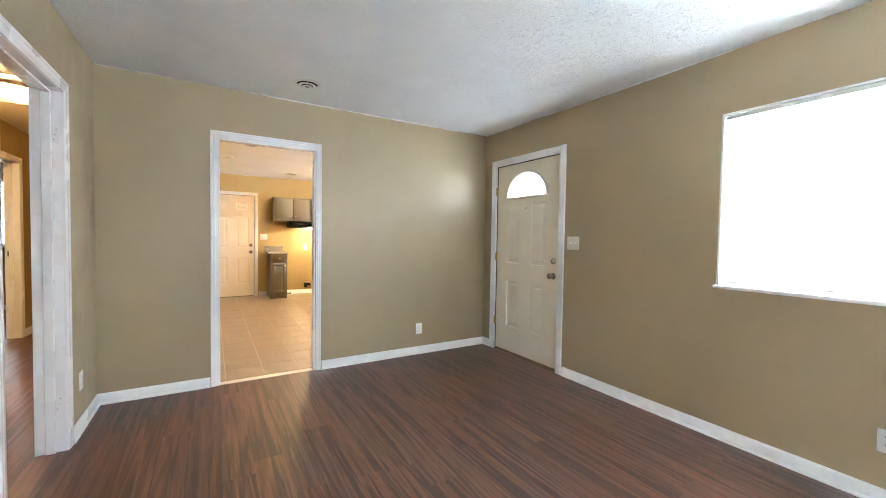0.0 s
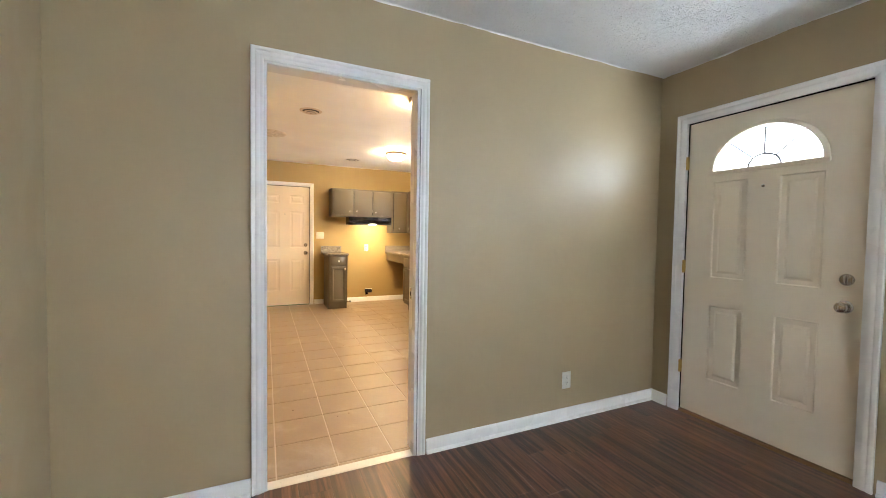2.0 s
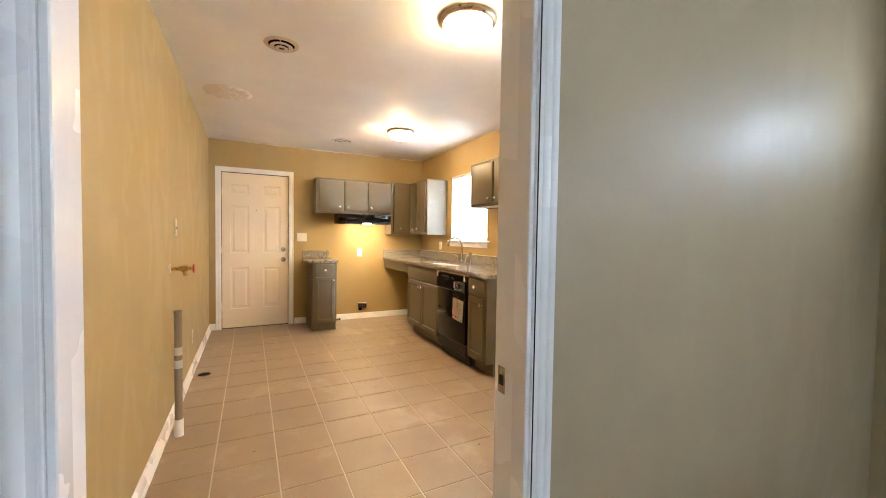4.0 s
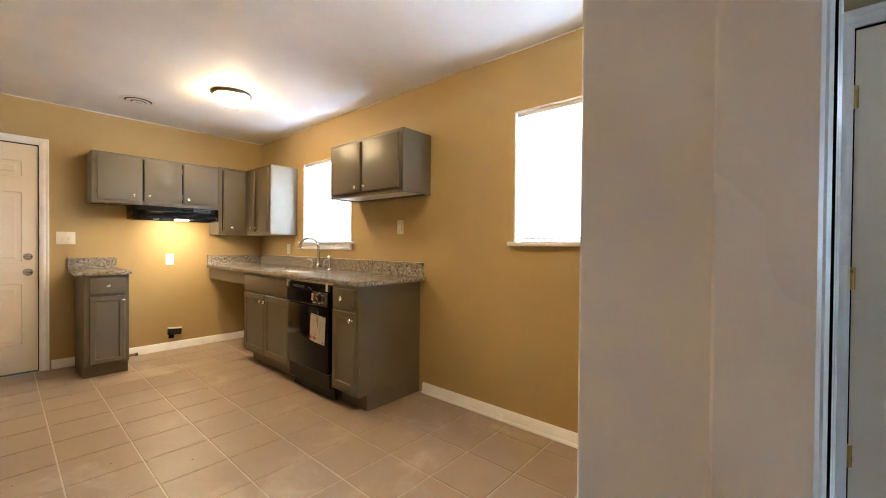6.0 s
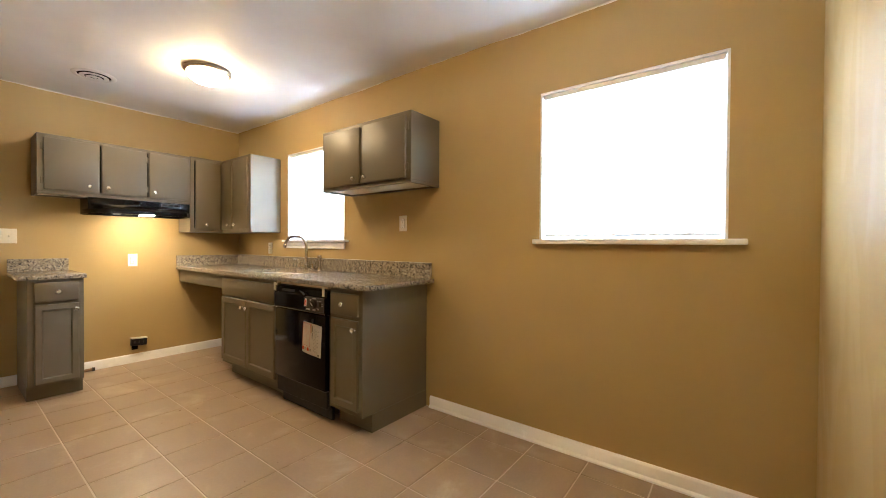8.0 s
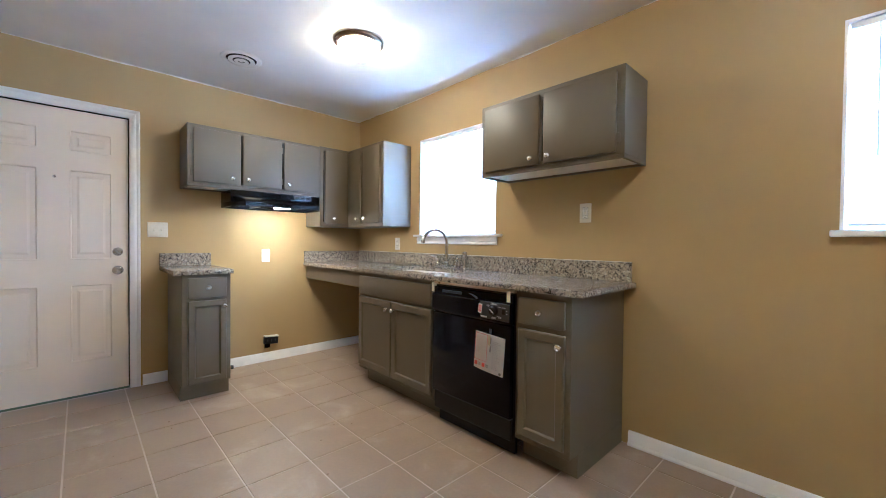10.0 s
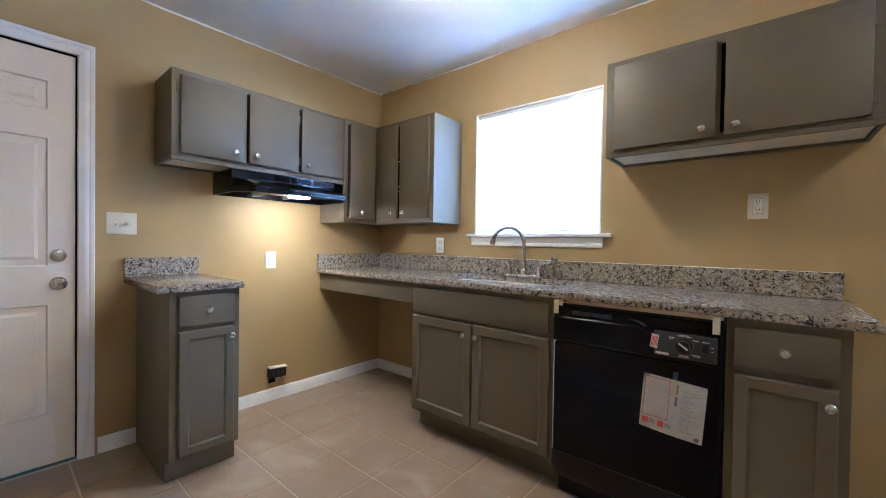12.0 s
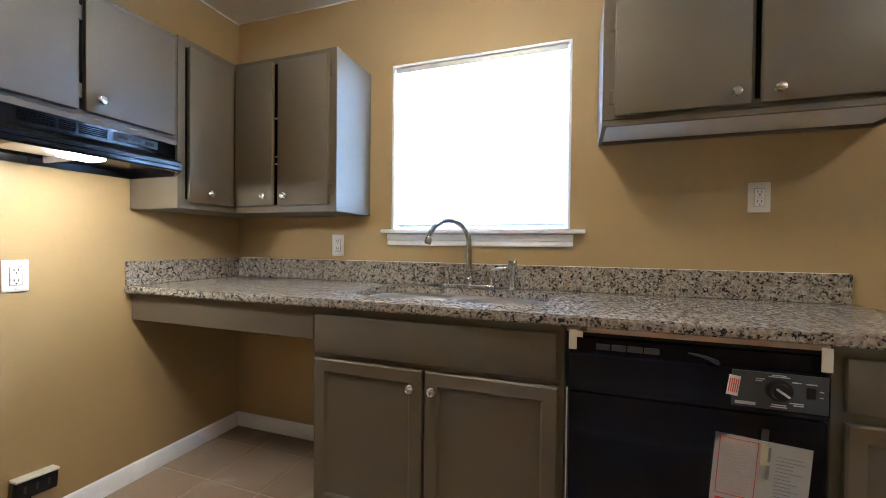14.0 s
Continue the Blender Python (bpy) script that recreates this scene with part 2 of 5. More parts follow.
RED = plain("red_valve_paint", (0.42, 0.03, 0.02), 0.4)
BLACK = plain("black_enamel", (0.0025, 0.0025, 0.006), 0.12, 0.0, 0.0, 0.14)
BLACK_MATT = plain("black_plastic", (0.006, 0.006, 0.007), 0.4, 0.0, 0.0, 0.3)
DARK_GREY = plain("dark_grey_panel", (0.035, 0.037, 0.045), 0.35)
# near-black for strips and discs that stand in for shade in gaps and holes
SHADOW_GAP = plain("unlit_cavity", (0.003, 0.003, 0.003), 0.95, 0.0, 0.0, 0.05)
HOOD_BLACK = plain("black_hood_enamel", (0.003, 0.003, 0.004), 0.18, 0.0, 0.0, 0.22)
IVORY = plain("ivory_plastic", (0.72, 0.67, 0.56), 0.35)
BEIGE = plain("aged_cream_metal", (0.58, 0.49, 0.38), 0.5)
WHITE_PL = plain("white_plastic", (0.80, 0.79, 0.76), 0.35)
SLOT = plain("dark_slot", (0.03, 0.028, 0.025), 0.6)
PAPER, RED_INK, INK = plain("paper", (0.86, 0.84, 0.80), 0.8), plain("red_ink", (0.65, 0.10, 0.07), 0.8), plain("grey_ink", (0.24, 0.23, 0.22), 0.8)
TAPE_OLD = plain("clear_yellowed_tape", (0.60, 0.52, 0.34), 0.4)
PALE_RED = plain("pale_red_ink", (0.80, 0.56, 0.52), 0.8)
TAPE = plain("masking_tape", (0.66, 0.60, 0.46), 0.6)
RAW_WOOD = paint("raw_wood_strip", (0.58, 0.44, 0.31), 0.7, 0.15, 60.0, 0.3)
OAK = paint("worn_oak_sill", (0.20, 0.11, 0.045), 0.5, 0.2, 60.0, 0.3)
ALUMINIUM = plain("worn_aluminium", (0.78, 0.77, 0.75), 0.5, 0.55)
BRONZE = plain("antique_nickel_pan", (0.36, 0.30, 0.24), 0.3, 1.0)
DOME = glowing("frosted_dome", (1.0, 0.66, 0.29), 155.0)
DOME_DIM = glowing("frosted_dome_one_bulb", (1.0, 0.66, 0.29), 115.0)
HOOD_LENS = glowing("hood_lamp_lens", (1.0, 0.74, 0.42), 440.0)
MESH_FILTER = plain("aluminium_filter", (0.60, 0.55, 0.46), 0.45, 0.35)
SLAT, GLASS = slat_material(), glass_material()
_t = MESH_FILTER.node_tree
_v = add(_t, "ShaderNodeTexVoronoi", Scale=260.0)
_t.links.new(coords(_t), _v.inputs["Vector"])
bumped(_t, _t.nodes["Principled BSDF"], _v.outputs["Distance"], 0.8, 0.002)
PLASTER = paint("white_plaster", (0.74, 0.70, 0.64), 0.7, 0.05, 60.0, 0.5)
GRASS = paint("lawn", (0.07, 0.11, 0.035), 0.9, 0.3, 30.0, 0.8)
SIDING = paint("pale_siding", (0.55, 0.54, 0.52), 0.7)

# ---- helpers ----
PLACED = {}


def thing(name, at, label, category, group="", kind=""):
    ob = new(name)
    ob.empty_display_size = 0.1
    ob.matrix_basis = Matrix.Translation(at)
    PLACED[ob] = Matrix.Translation(at)
    return tagged(ob, label, category, group, kind)


def part(name, bm, material, parent=None, label=""):
    """Links a bmesh, given in world metres, as one mesh object with its origin at its middle."""
    lo = Vector([min(v.co[i] for v in bm.verts) for i in range(3)])
    hi = Vector([max(v.co[i] for v in bm.verts) for i in range(3)])
    c = (lo + hi) / 2
    bmesh.ops.translate(bm, vec=-c, verts=bm.verts)
    bmesh.ops.recalc_face_normals(bm, faces=bm.faces)
    me = bpy.data.meshes.new(name)
    bm.to_mesh(me)
    bm.free()
    me.materials.append(material)
    me.shade_smooth()
    me.set_sharp_from_angle(angle=radians(32))
    ob = new(name, me)
    ob.matrix_basis = Matrix.Translation(c)
    PLACED[ob] = Matrix.Translation(c)
    if parent:
        ob.parent = parent
        ob.matrix_parent_inverse = PLACED[parent].inverted()
    if label:
        ob["label"] = label
    return ob


def structure(name, bm, material, label="", category=""):
    return tagged(part(name, bm, material), label, category, "", "structure")


def box(x0, y0, z0, x1, y1, z1, bev=0.0, seg=1, bm=None):
    bm = bm or bmesh.new()
    r = bmesh.ops.create_cube(bm, size=1)
    bmesh.ops.scale(bm, vec=(abs(x1 - x0), abs(y1 - y0), abs(z1 - z0)), verts=r["verts"])
    bmesh.ops.translate(bm, vec=((x0 + x1) / 2, (y0 + y1) / 2, (z0 + z1) / 2), verts=r["verts"])
    if bev:
        edges = list({e for v in r["verts"] for e in v.link_edges})
        bmesh.ops.bevel(bm, geom=edges, offset=bev, segments=seg, affect="EDGES", profile=0.5)
    return bm


def moved(bm, m):
    bmesh.ops.transform(bm, matrix=m, verts=bm.verts)
    return bm


def lathe(profile, steps=32, bm=None):
    """Turns (radius, z) pairs round the z axis."""
    bm = bm or bmesh.new()
    rings = []
    for r, z in profile:
        rings.append([bm.verts.new((r * math.cos(2 * math.pi * k / steps), r * math.sin(2 * math.pi * k / steps), z)) for k in range(steps)] if r > 1e-6 else [bm.verts.new((0, 0, z))])
    for a, b in zip(rings, rings[1:]):
        for k in range(steps):
            q = [a[k % len(a)], a[(k + 1) % len(a)], b[(k + 1) % len(b)], b[k % len(b)]]
            q = list(dict.fromkeys(q))
            if len(q) > 2:
                bm.faces.new(q)
    return bm


def tube(points, radius, sides=12, bm=None):
    """A round bar along points; radius may be a list."""
    bm = bm or bmesh.new()
    pts = [Vector(p) for p in points]
    up, rings = None, []
    for i, p in enumerate(pts):
        d = (pts[min(i + 1, len(pts) - 1)] - pts[max(i - 1, 0)]).normalized()
        up = up or (Vector((0, 0, 1)) if abs(d.z) < 0.9 else Vector((1, 0, 0)))
        s = d.cross(up).normalized()
        up = s.cross(d).normalized()
        r = radius[i] if isinstance(radius, (list, tuple)) else radius
        rings.append([bm.verts.new(p + r * (math.cos(2 * math.pi * k / sides) * s + math.sin(2 * math.pi * k / sides) * up)) for k in range(sides)])
    for a, b in zip(rings, rings[1:]):
        for k in range(sides):
            bm.faces.new((a[k], a[(k + 1) % sides], b[(k + 1) % sides], b[k]))
    bm.faces.new(rings[0])
    bm.faces.new(rings[-1])
    return bm


def extruded(profile, length, m, bm=None):
    """A moulding: profile points (out, up) in local -y and z, run along local x."""
    bm = bm or bmesh.new()
    a = [bm.verts.new(m @ Vector((0, -o, u))) for o, u in profile]
    b = [bm.verts.new(m @ Vector((length, -o, u))) for o, u in profile]
    n = len(profile)
    for k in range(n):
        bm.faces.new((a[k], a[(k + 1) % n], b[(k + 1) % n], b[k]))
    bm.faces.new(a)
    bm.faces.new(b)
    return bm


def facing(x, y, z, deg=0.0):
    """Local frame on a wall: -y looks out of it, x runs to the right as seen from the front. 0 looks to -y, -90 to -x, 90 to +x, 180 to +y."""
    return pose(x, y, z, 0, 0, deg)


def holed_wall(u0, u1, z0, z1, thick, holes, m):
    """A wall slab in local x (u), z, from y = 0 back to y = thick, with rectangular holes (ua, ub, za, zb)."""
    us = sorted({u0, u1, *[h[i] for h in holes for i in (0, 1)]})
    zs = sorted({z0, z1, *[h[i] for h in holes for i in (2, 3)]})
    solid = {}
    for i in range(len(us) - 1):
        for j in range(len(zs) - 1):
            cu, cz = (us[i] + us[i + 1]) / 2, (zs[j] + zs[j + 1]) / 2
            solid[i, j] = not any(h[0] < cu < h[1] and h[2] < cz < h[3] for h in holes)
    bm, seen = bmesh.new(), {}

    def at(i, j, back):
        if (i, j, back) not in seen:
            seen[i, j, back] = bm.verts.new(m @ Vector((us[i], thick if back else 0, zs[j])))
        return seen[i, j, back]

    for (i, j), full in solid.items():
        if not full:
            continue
        c = [(i, j), (i + 1, j), (i + 1, j + 1), (i, j + 1)]
        for back in (0, 1):
            bm.faces.new([at(*p, back) for p in c])
        for (p, q), nb in zip(zip(c, c[1:] + c[:1]), ((i, j - 1), (i + 1, j), (i, j + 1), (i - 1, j))):
            if not solid.get(nb, False):
                bm.faces.new((at(*p, 0), at(*q, 0), at(*q, 1), at(*p, 1)))
    return bm


# ---- the shell: x grows towards the street side, y into the kitchen ----
H, HL = 2.44, 2.457
LX0, LX1, LY0 = -3.5, 0.0, -5.4
KX0, KX1, KY0, KY1 = -2.97, -0.05, 0.130, 5.025
KYW = KY0
HX0, HX1, HY0, HY1 = -4.7, -3.62, -2.4, 3.6
DX0, DX1, DZ = -2.752, -1.938, 2.06

structure("wall_street_living", holed_wall(-KY0, -LY0 + 0.12, 0, HL, 0.2, [(0.205, 1.145, 0, 2.07), (2.458, 4.04, 0.985, 2.068)], facing(0, 0, 0, -90)), WALL, "khaki painted living room wall with front door and window", "wall")
structure("wall_street_kitchen", holed_wall(-KY1 - 0.12, -KY0, 0, H, 0.25, [(-3.992, -3.102, 1.195, 2.05), (-1.318, -0.428, 1.195, 2.045)], facing(KX1, 0, 0, -90)), WALL_K, "khaki painted kitchen wall with two windows", "wall")
structure("wall_partition", holed_wall(LX0 - 0.12, 0, 0, HL, KYW - 0.02, [(DX0, DX1, 0, DZ)], facing(0, 0, 0, 0)), WALL, "khaki painted partition with a cased doorway", "wall")
structure("wall_kitchen_near", holed_wall(KX0, KX1, 0, H, 0.02, [(DX0, DX1, 0, DZ)], facing(0, KYW - 0.02, 0, 0)), WALL_K, "golden khaki kitchen face of the partition", "wall")
structure("wall_hall_side", holed_wall(LY0 - 0.12, 0, 0, HL, 0.12, [(-1.482, -0.668, 0, 2.06)], facing(LX0, 0, 0, 90)), WALL, "khaki painted living room wall with a cased opening to the hall", "wall")
# end wall out of view; its window is added to let fill light in
structure("wall_living_back", holed_wall(-LX1, -LX0, 0, HL, 0.12, [(1.0, 2.6, 0.985, 2.068)], facing(0, LY0, 0, 180)), WALL, "unseen khaki painted living room end wall with an added window", "wall")
structure("wall_kitchen_far", holed_wall(KX0 - 0.12, KX1, 0, H, 0.14, [(-2.845, -2.02, 0, 2.05)], facing(0, KY1, 0, 0)), WALL_K, "khaki painted kitchen wall with the back door", "wall")
structure("wall_kitchen_side", holed_wall(KYW, KY1, 0, H, 0.12, [], facing(KX0, 0, 0, 90)), WALL_K, "khaki painted kitchen side wall with bare pipes", "wall")
structure("wall_hall_outer", holed_wall(HY0, HY1, 0, H, 0.12, [(2.01, 2.75, 0, 2.06)], facing(HX0, 0, 0, 90)), WALL_K, "khaki painted hall wall with a cased doorway", "wall")
structure("wall_hall_inner", holed_wall(KYW, HY1, 0, H, 0.12, [], facing(HX1 + 0.0, 0, 0, -90) @ pose(0, 0, 0) @ Matrix.Diagonal((-1, 1, 1, 1))), WALL_K, "plain khaki painted hall wall", "wall")
structure("wall_hall_end", holed_wall(HX0, HX1 + 0.12, 0, H, 0.12, [], facing(0, HY1, 0, 0)), WALL_K, "plain khaki painted hall end wall", "wall")
structure("wall_hall_start", holed_wall(HX0, HX1, 0, H, 0.12, [], facing(0, HY0, 0, 0) @ pose(0, -0.12, 0)), WALL_K, "plain khaki painted hall end wall", "wall")
structure("wall_bedroom_far", holed_wall(-7.6, HX0 - 0.12, 0, H, 0.14, [(-6.45, -5.05, 1.06, 2.05)], facing(0, 5.1, 0, 0)), WALL, "khaki painted bedroom wall with a window", "wall")
structure("wall_bedroom_side", holed_wall(1.2, 5.24, 0, H, 0.12, [], facing(-7.6, 0, 0, 90)), WALL, "plain khaki painted bedroom wall", "wall")
structure("wall_bedroom_near", holed_wall(-7.6, HX0 - 0.12, 0, H, 0.12, [], facing(0, 1.2, 0, 0) @ pose(0, -0.12, 0)), WALL, "plain khaki painted bedroom wall", "wall")
structure("wall_bedroom_inner", box(HX0 - 0.12, HY1, 0, HX0, 5.24, H), WALL, "plain khaki painted bedroom wall", "wall")

structure("ceiling_living", box(LX0 - 0.12, LY0 - 0.12, HL, 0.2, 0.06, HL + 0.1), CEIL_TEX, "white hand-trowelled textured ceiling", "ceiling")
structure("ceiling_kitchen", box(KX0 - 0.12, 0.06, H, 0.2, KY1 + 0.14, H + 0.1), CEIL, "smooth off-white kitchen ceiling", "ceiling")
structure("ceiling_hall", box(-7.8, HY0 - 0.12, H, LX0 - 0.12, 5.24, H + 0.1), CEIL, "off-white hall ceiling", "ceiling")
structure("ceiling_fill", box(LX0 - 0.12, 0.06, H, KX0 - 0.12, 5.24, H + 0.1), CEIL, "off-white ceiling", "ceiling")

structure("floor_living", box(LX0 - 0.0, LY0, -0.12, 0.0, 0.05, -0.004), SUBFLOOR, "dark red-brown wood plank floor of the living room", "floor")
structure("floor_kitchen", box(KX0, 0.05, -0.12, KX1 + 0.02, KY1 + 0.02, -0.0035), GROUT, "beige square tile floor with pale grout", "floor")
structure("floor_hall", box(-7.6, HY0, -0.12, LX0, 5.1, -0.004), SUBFLOOR, "dark red-brown wood plank floor of the hall", "floor")
structure("ground", box(-400, -400, -0.4, 400, 400, -0.3), GRASS, "green lawn around the house", "ground")

# unseen roof slab, added to close the house from above and keep daylight out
structure("roof", box(-8.0, -5.9, H + 0.12, 0.6, 5.6, H + 0.3), SIDING, "unseen pale flat cover that closes the house from above", "roof")

# ---- mouldings ----
BASE = [(0, 0), (0.024, 0), (0.024, 0.008), (0.018, 0.017), (0.014, 0.019), (0.014, 0.066), (0.010, 0.074), (0.004, 0.080), (0, 0.080)]
BASE_PLAIN = [(0, 0), (0.013, 0), (0.013, 0.071), (0.009, 0.078), (0.004, 0.083), (0, 0.083)]


def baseboard(x, y, deg, length, prof=BASE, label="white painted wooden baseboard"):
    return structure("baseboard", extruded(prof, length, facing(x, y, 0, deg)), TRIM, label, "baseboard")


baseboard(LX0, 0, 0, -2.792 - LX0)
baseboard(-1.896, 0, 0, 1.896)
baseboard(0, 0, -90, 0.128)
baseboard(0, -1.222, -90, 4.18)
baseboard(LX0, LY0, 90, -1.53 - LY0)
baseboard(LX0, -0.62, 90, 0.62)
baseboard(0, LY0, 180, 3.5)
baseboard(KX0, KY1, 0, 0.07, BASE_PLAIN)
baseboard(-1.955, KY1, 0, 0.16, BASE_PLAIN)
baseboard(-1.5, KY1, 0, 1.45, BASE_PLAIN)
baseboard(KX1, KY1, -90, 1.0, BASE_PLAIN)
baseboard(KX1, 2.125, -90, 2.0)
baseboard(KX0, KY0, 90, KY1 - KY0)
baseboard(KX1, KY0, 180, 1.845, BASE_PLAIN)
baseboard(-2.795, KY0, 180, 0.175, BASE_PLAIN)
baseboard(HX0, HY0, 90, 1.965 - HY0)
baseboard(HX0, 2.795, 90, HY1 - 2.795)
baseboard(-7.6, 5.1, 0, 2.78)

CASING = [(0, 0), (0.010, 0), (0.0115, 0.003), (0.0115, 0.018), (0.0145, 0.024), (0.0155, 0.034), (0.0150, 0.044), (0.0135, 0.048), (0.0165, 0.054), (0.018, 0.060), (0.018, 0.070), (0.015, 0.075), (0, 0.075)]


def casing(parent, left, right, top, m, name="casing", width=0.075, thin=1.0):
    """Door or window casing round an opening from left to right up to top, in the wall's local frame m: fluted boards, mitred at the corners."""
    k = width / 0.075
    prof = [(o * thin, w * k) for o, w in CASING]

    def run(corner_a, corner_b):
        bm = bmesh.new()
        a = [bm.verts.new(m @ Vector((corner_a(w)[0], -o, corner_a(w)[1]))) for o, w in prof]
        b = [bm.verts.new(m @ Vector((corner_b(w)[0], -o, corner_b(w)[1]))) for o, w in prof]
        n = len(prof)
        for i in range(n):
            bm.faces.new((a[i], a[(i + 1) % n], b[(i + 1) % n], b[i]))
        bm.faces.new(a)
        bm.faces.new(b)
        return bm

    part(name, run(lambda w: (left - w, 0), lambda w: (left - w, top + w)), TRIM, parent)
    part(name, run(lambda w: (right + w, 0), lambda w: (right + w, top + w)), TRIM, parent)
    part(name, run(lambda w: (left - w, top + w), lambda w: (right + w, top + w)), TRIM, parent)


def jamb(parent, left, right, top, depth, m, stop=None, thick=0.02, front=-0.002, back=0.002):
    """Boards that line an opening through a wall of that depth, with a stop strip (from, to) along them."""
    for a, b in ((left - thick, left), (right, right + thick)):
        part("jamb", moved(box(a, front, 0, b, depth + back, top + thick, 0.002), m), TRIM, parent)
    part("head_jamb", moved(box(left, front, top, right, depth + back, top + thick, 0.002), m), TRIM, parent)
    if stop:
        for a, b in ((left, left + 0.012), (right - 0.012, right)):
            part("door_stop", moved(box(a, stop[0], 0, b, stop[1], top, 0.002), m), TRIM, parent)
        part("door_stop", moved(box(left, stop[0], top - 0.012, right, stop[1], top, 0.002), m), TRIM, parent)


# doorway between the living room and the kitchen
kitchen_doorway = thing("doorway_1", (-2.34, 0.06, 0), "white cased doorway without a door, chipped paint", "doorway", "", "structure")
M = facing(0, 0, 0, 0)
jamb(kitchen_doorway, -2.733, -1.962, 2.04, KYW, M, (-0.007, 0.041), 0.02, -0.011, -0.003)
casing(kitchen_doorway, -2.737, -1.957, 2.046, M, "casing", 0.052)
casing(kitchen_doorway, 1.944, 2.750, 2.058, facing(0, KYW, 0, 180), "casing", 0.052, 0.3)
# solid black strip painting the shade of the joint beside the casing
part("gap", box(-1.9580, -0.0125, 0.0, -1.9555, -0.0105, 2.04), SHADOW_GAP, kitchen_doorway, "black strip drawn as shade in the joint beside the casing")
part("strike_plate", moved(box(-0.014, -0.0015, -0.032, 0.014, 0.003, 0.032, 0.001), facing(-1.9625, 0.098, 0.905, -90)), NICKEL, kitchen_doorway, "bare metal strike plate")
part("latch_hole", moved(box(-0.007, -0.003, -0.012, 0.007, 0.0, 0.012), facing(-1.9625, 0.098, 0.905, -90)), SLOT, kitchen_doorway)
strip = structure("threshold", extruded([(0.002, 0.0006), (0.006, 0.004), (0.012, 0.006), (0.058, 0.006), (0.064, 0.004), (0.068, 0.0006)], 0.771, facing(-2.733, 0.066, 0.0, 0)), ALUMINIUM, "worn aluminium floor strip in the doorway", "threshold")
for k in range(6):
    part("screw", moved(lathe([(0.004, 0), (0.003, 0.0015), (0, 0.002)], 10), pose(-2.66 + 0.127 * k, 0.031, 0.006)), STEEL, strip)

# opening to the hall
hall_doorway = thing("doorway_2", (LX0 - 0.06, -1.1, 0), "white cased opening to the hall with old hinge marks", "doorway", "", "structure")
M = facing(LX0, 0, 0, 90)
jamb(hall_doorway, -1.462, -0.688, 2.04, 0.12, M, (0.042, 0.085))
casing(hall_doorway, -1.462, -0.688, 2.043, M, "casing", 0.066)
casing(hall_doorway, 0.688, 1.462, 2.043, facing(LX0 - 0.12, 0, 0, -90), "casing", 0.058)
for z in (0.28, 1.80):
    hp = part("hinge_mark", box(LX0 - 0.045, -0.6895, z - 0.045, LX0 - 0.008, -0.687, z + 0.045, 0.001), TRIM, hall_doorway)
    for dz in (-0.03, 0.0, 0.03):
        part("screw_hole", box(LX0 - 0.03 + 0.2 * dz, -0.6902, z + dz - 0.002, LX0 - 0.026 + 0.2 * dz, -0.689, z + dz + 0.002), SLOT, hp)

# hall doorway to the bedroom
bed_doorway = thing("doorway_3", (HX0 - 0.06, 2.35, 0), "white cased bedroom doorway seen down the hall", "doorway", "", "structure")
M = facing(HX0, 0, 0, 90)
jamb(bed_doorway, 2.03, 2.73, 2.04, 0.12, M, (0.05, 0.085))
casing(bed_doorway, 2.03, 2.73, 2.043, M, "casing", 0.062)
part("strike_plate", box(HX0 - 0.1, 2.7265, 0.96, HX0 - 0.075, 2.7295, 1.02, 0.001), NICKEL, bed_doorway)


# ---- doors ----
def hollow_panel(bm, x0, z0, x1, z1, y=0.0, deep=0.010, rim=0.046):
    """A moulded field on a door face at local y: a rim that dips in, with a raised middle."""
    def ring(d, yy):
        return [bm.verts.new((x, yy, z)) for x, z in ((x0 + d, z0 + d), (x1 - d, z0 + d), (x1 - d, z1 - d), (x0 + d, z1 - d))]
    rings = [ring(0, y - 0.0045), ring(0.004, y - 0.005), ring(0.008, y - 0.001), ring(0.013, y + deep), ring(0.017, y + deep), ring(rim, y + 0.001), ring(rim + 0.004, y - 0.001)]
    for a, b in zip(rings, rings[1:]):
        for k in range(4):
            bm.faces.new((a[k], a[(k + 1) % 4], b[(k + 1) % 4], b[k]))
    bm.faces.new(rings[-1])
    o = ring(-0.004, y + 0.002)
    for k in range(4):
        bm.faces.new((o[k], o[(k + 1) % 4], rings[0][(k + 1) % 4], rings[0][k]))
    return bm


def door_slab(x0, x1, z0, z1, fields, hole=None, t=0.044):
    """Door leaf in local x, z with its face at y = 0: the face has openings at the moulded fields."""
    holes = [(a, b, c, d) for a, c, b, d in fields]
    if hole:
        holes.append(hole)
    bm = holed_wall(x0, x1, z0, z1, 0.008, holes, Matrix.Identity(4))
    back = holed_wall(x0, x1, z0, z1, t - 0.008, [hole] if hole else [], pose(0, 0.008, 0))
    me = bpy.data.meshes.new("tmp")
    back.to_mesh(me)
    bm.from_mesh(me)
    back.free()
    bpy.data.meshes.remove(me)
    return bm


def knob(parent, m, name="door_knob"):
    """A round door knob with its rose, looking to local -y."""
    turn = m @ pose(0, 0, 0, 90, 0, 0)
    part(name, moved(lathe([(0, 0), (0.033, 0), (0.033, 0.004), (0.028, 0.009), (0.013, 0.012), (0.011, 0.026), (0.016, 0.032), (0.026, 0.040), (0.028, 0.050), (0.024, 0.060), (0.012, 0.065), (0, 0.066)], 28), turn), NICKEL, parent, "satin nickel round knob")


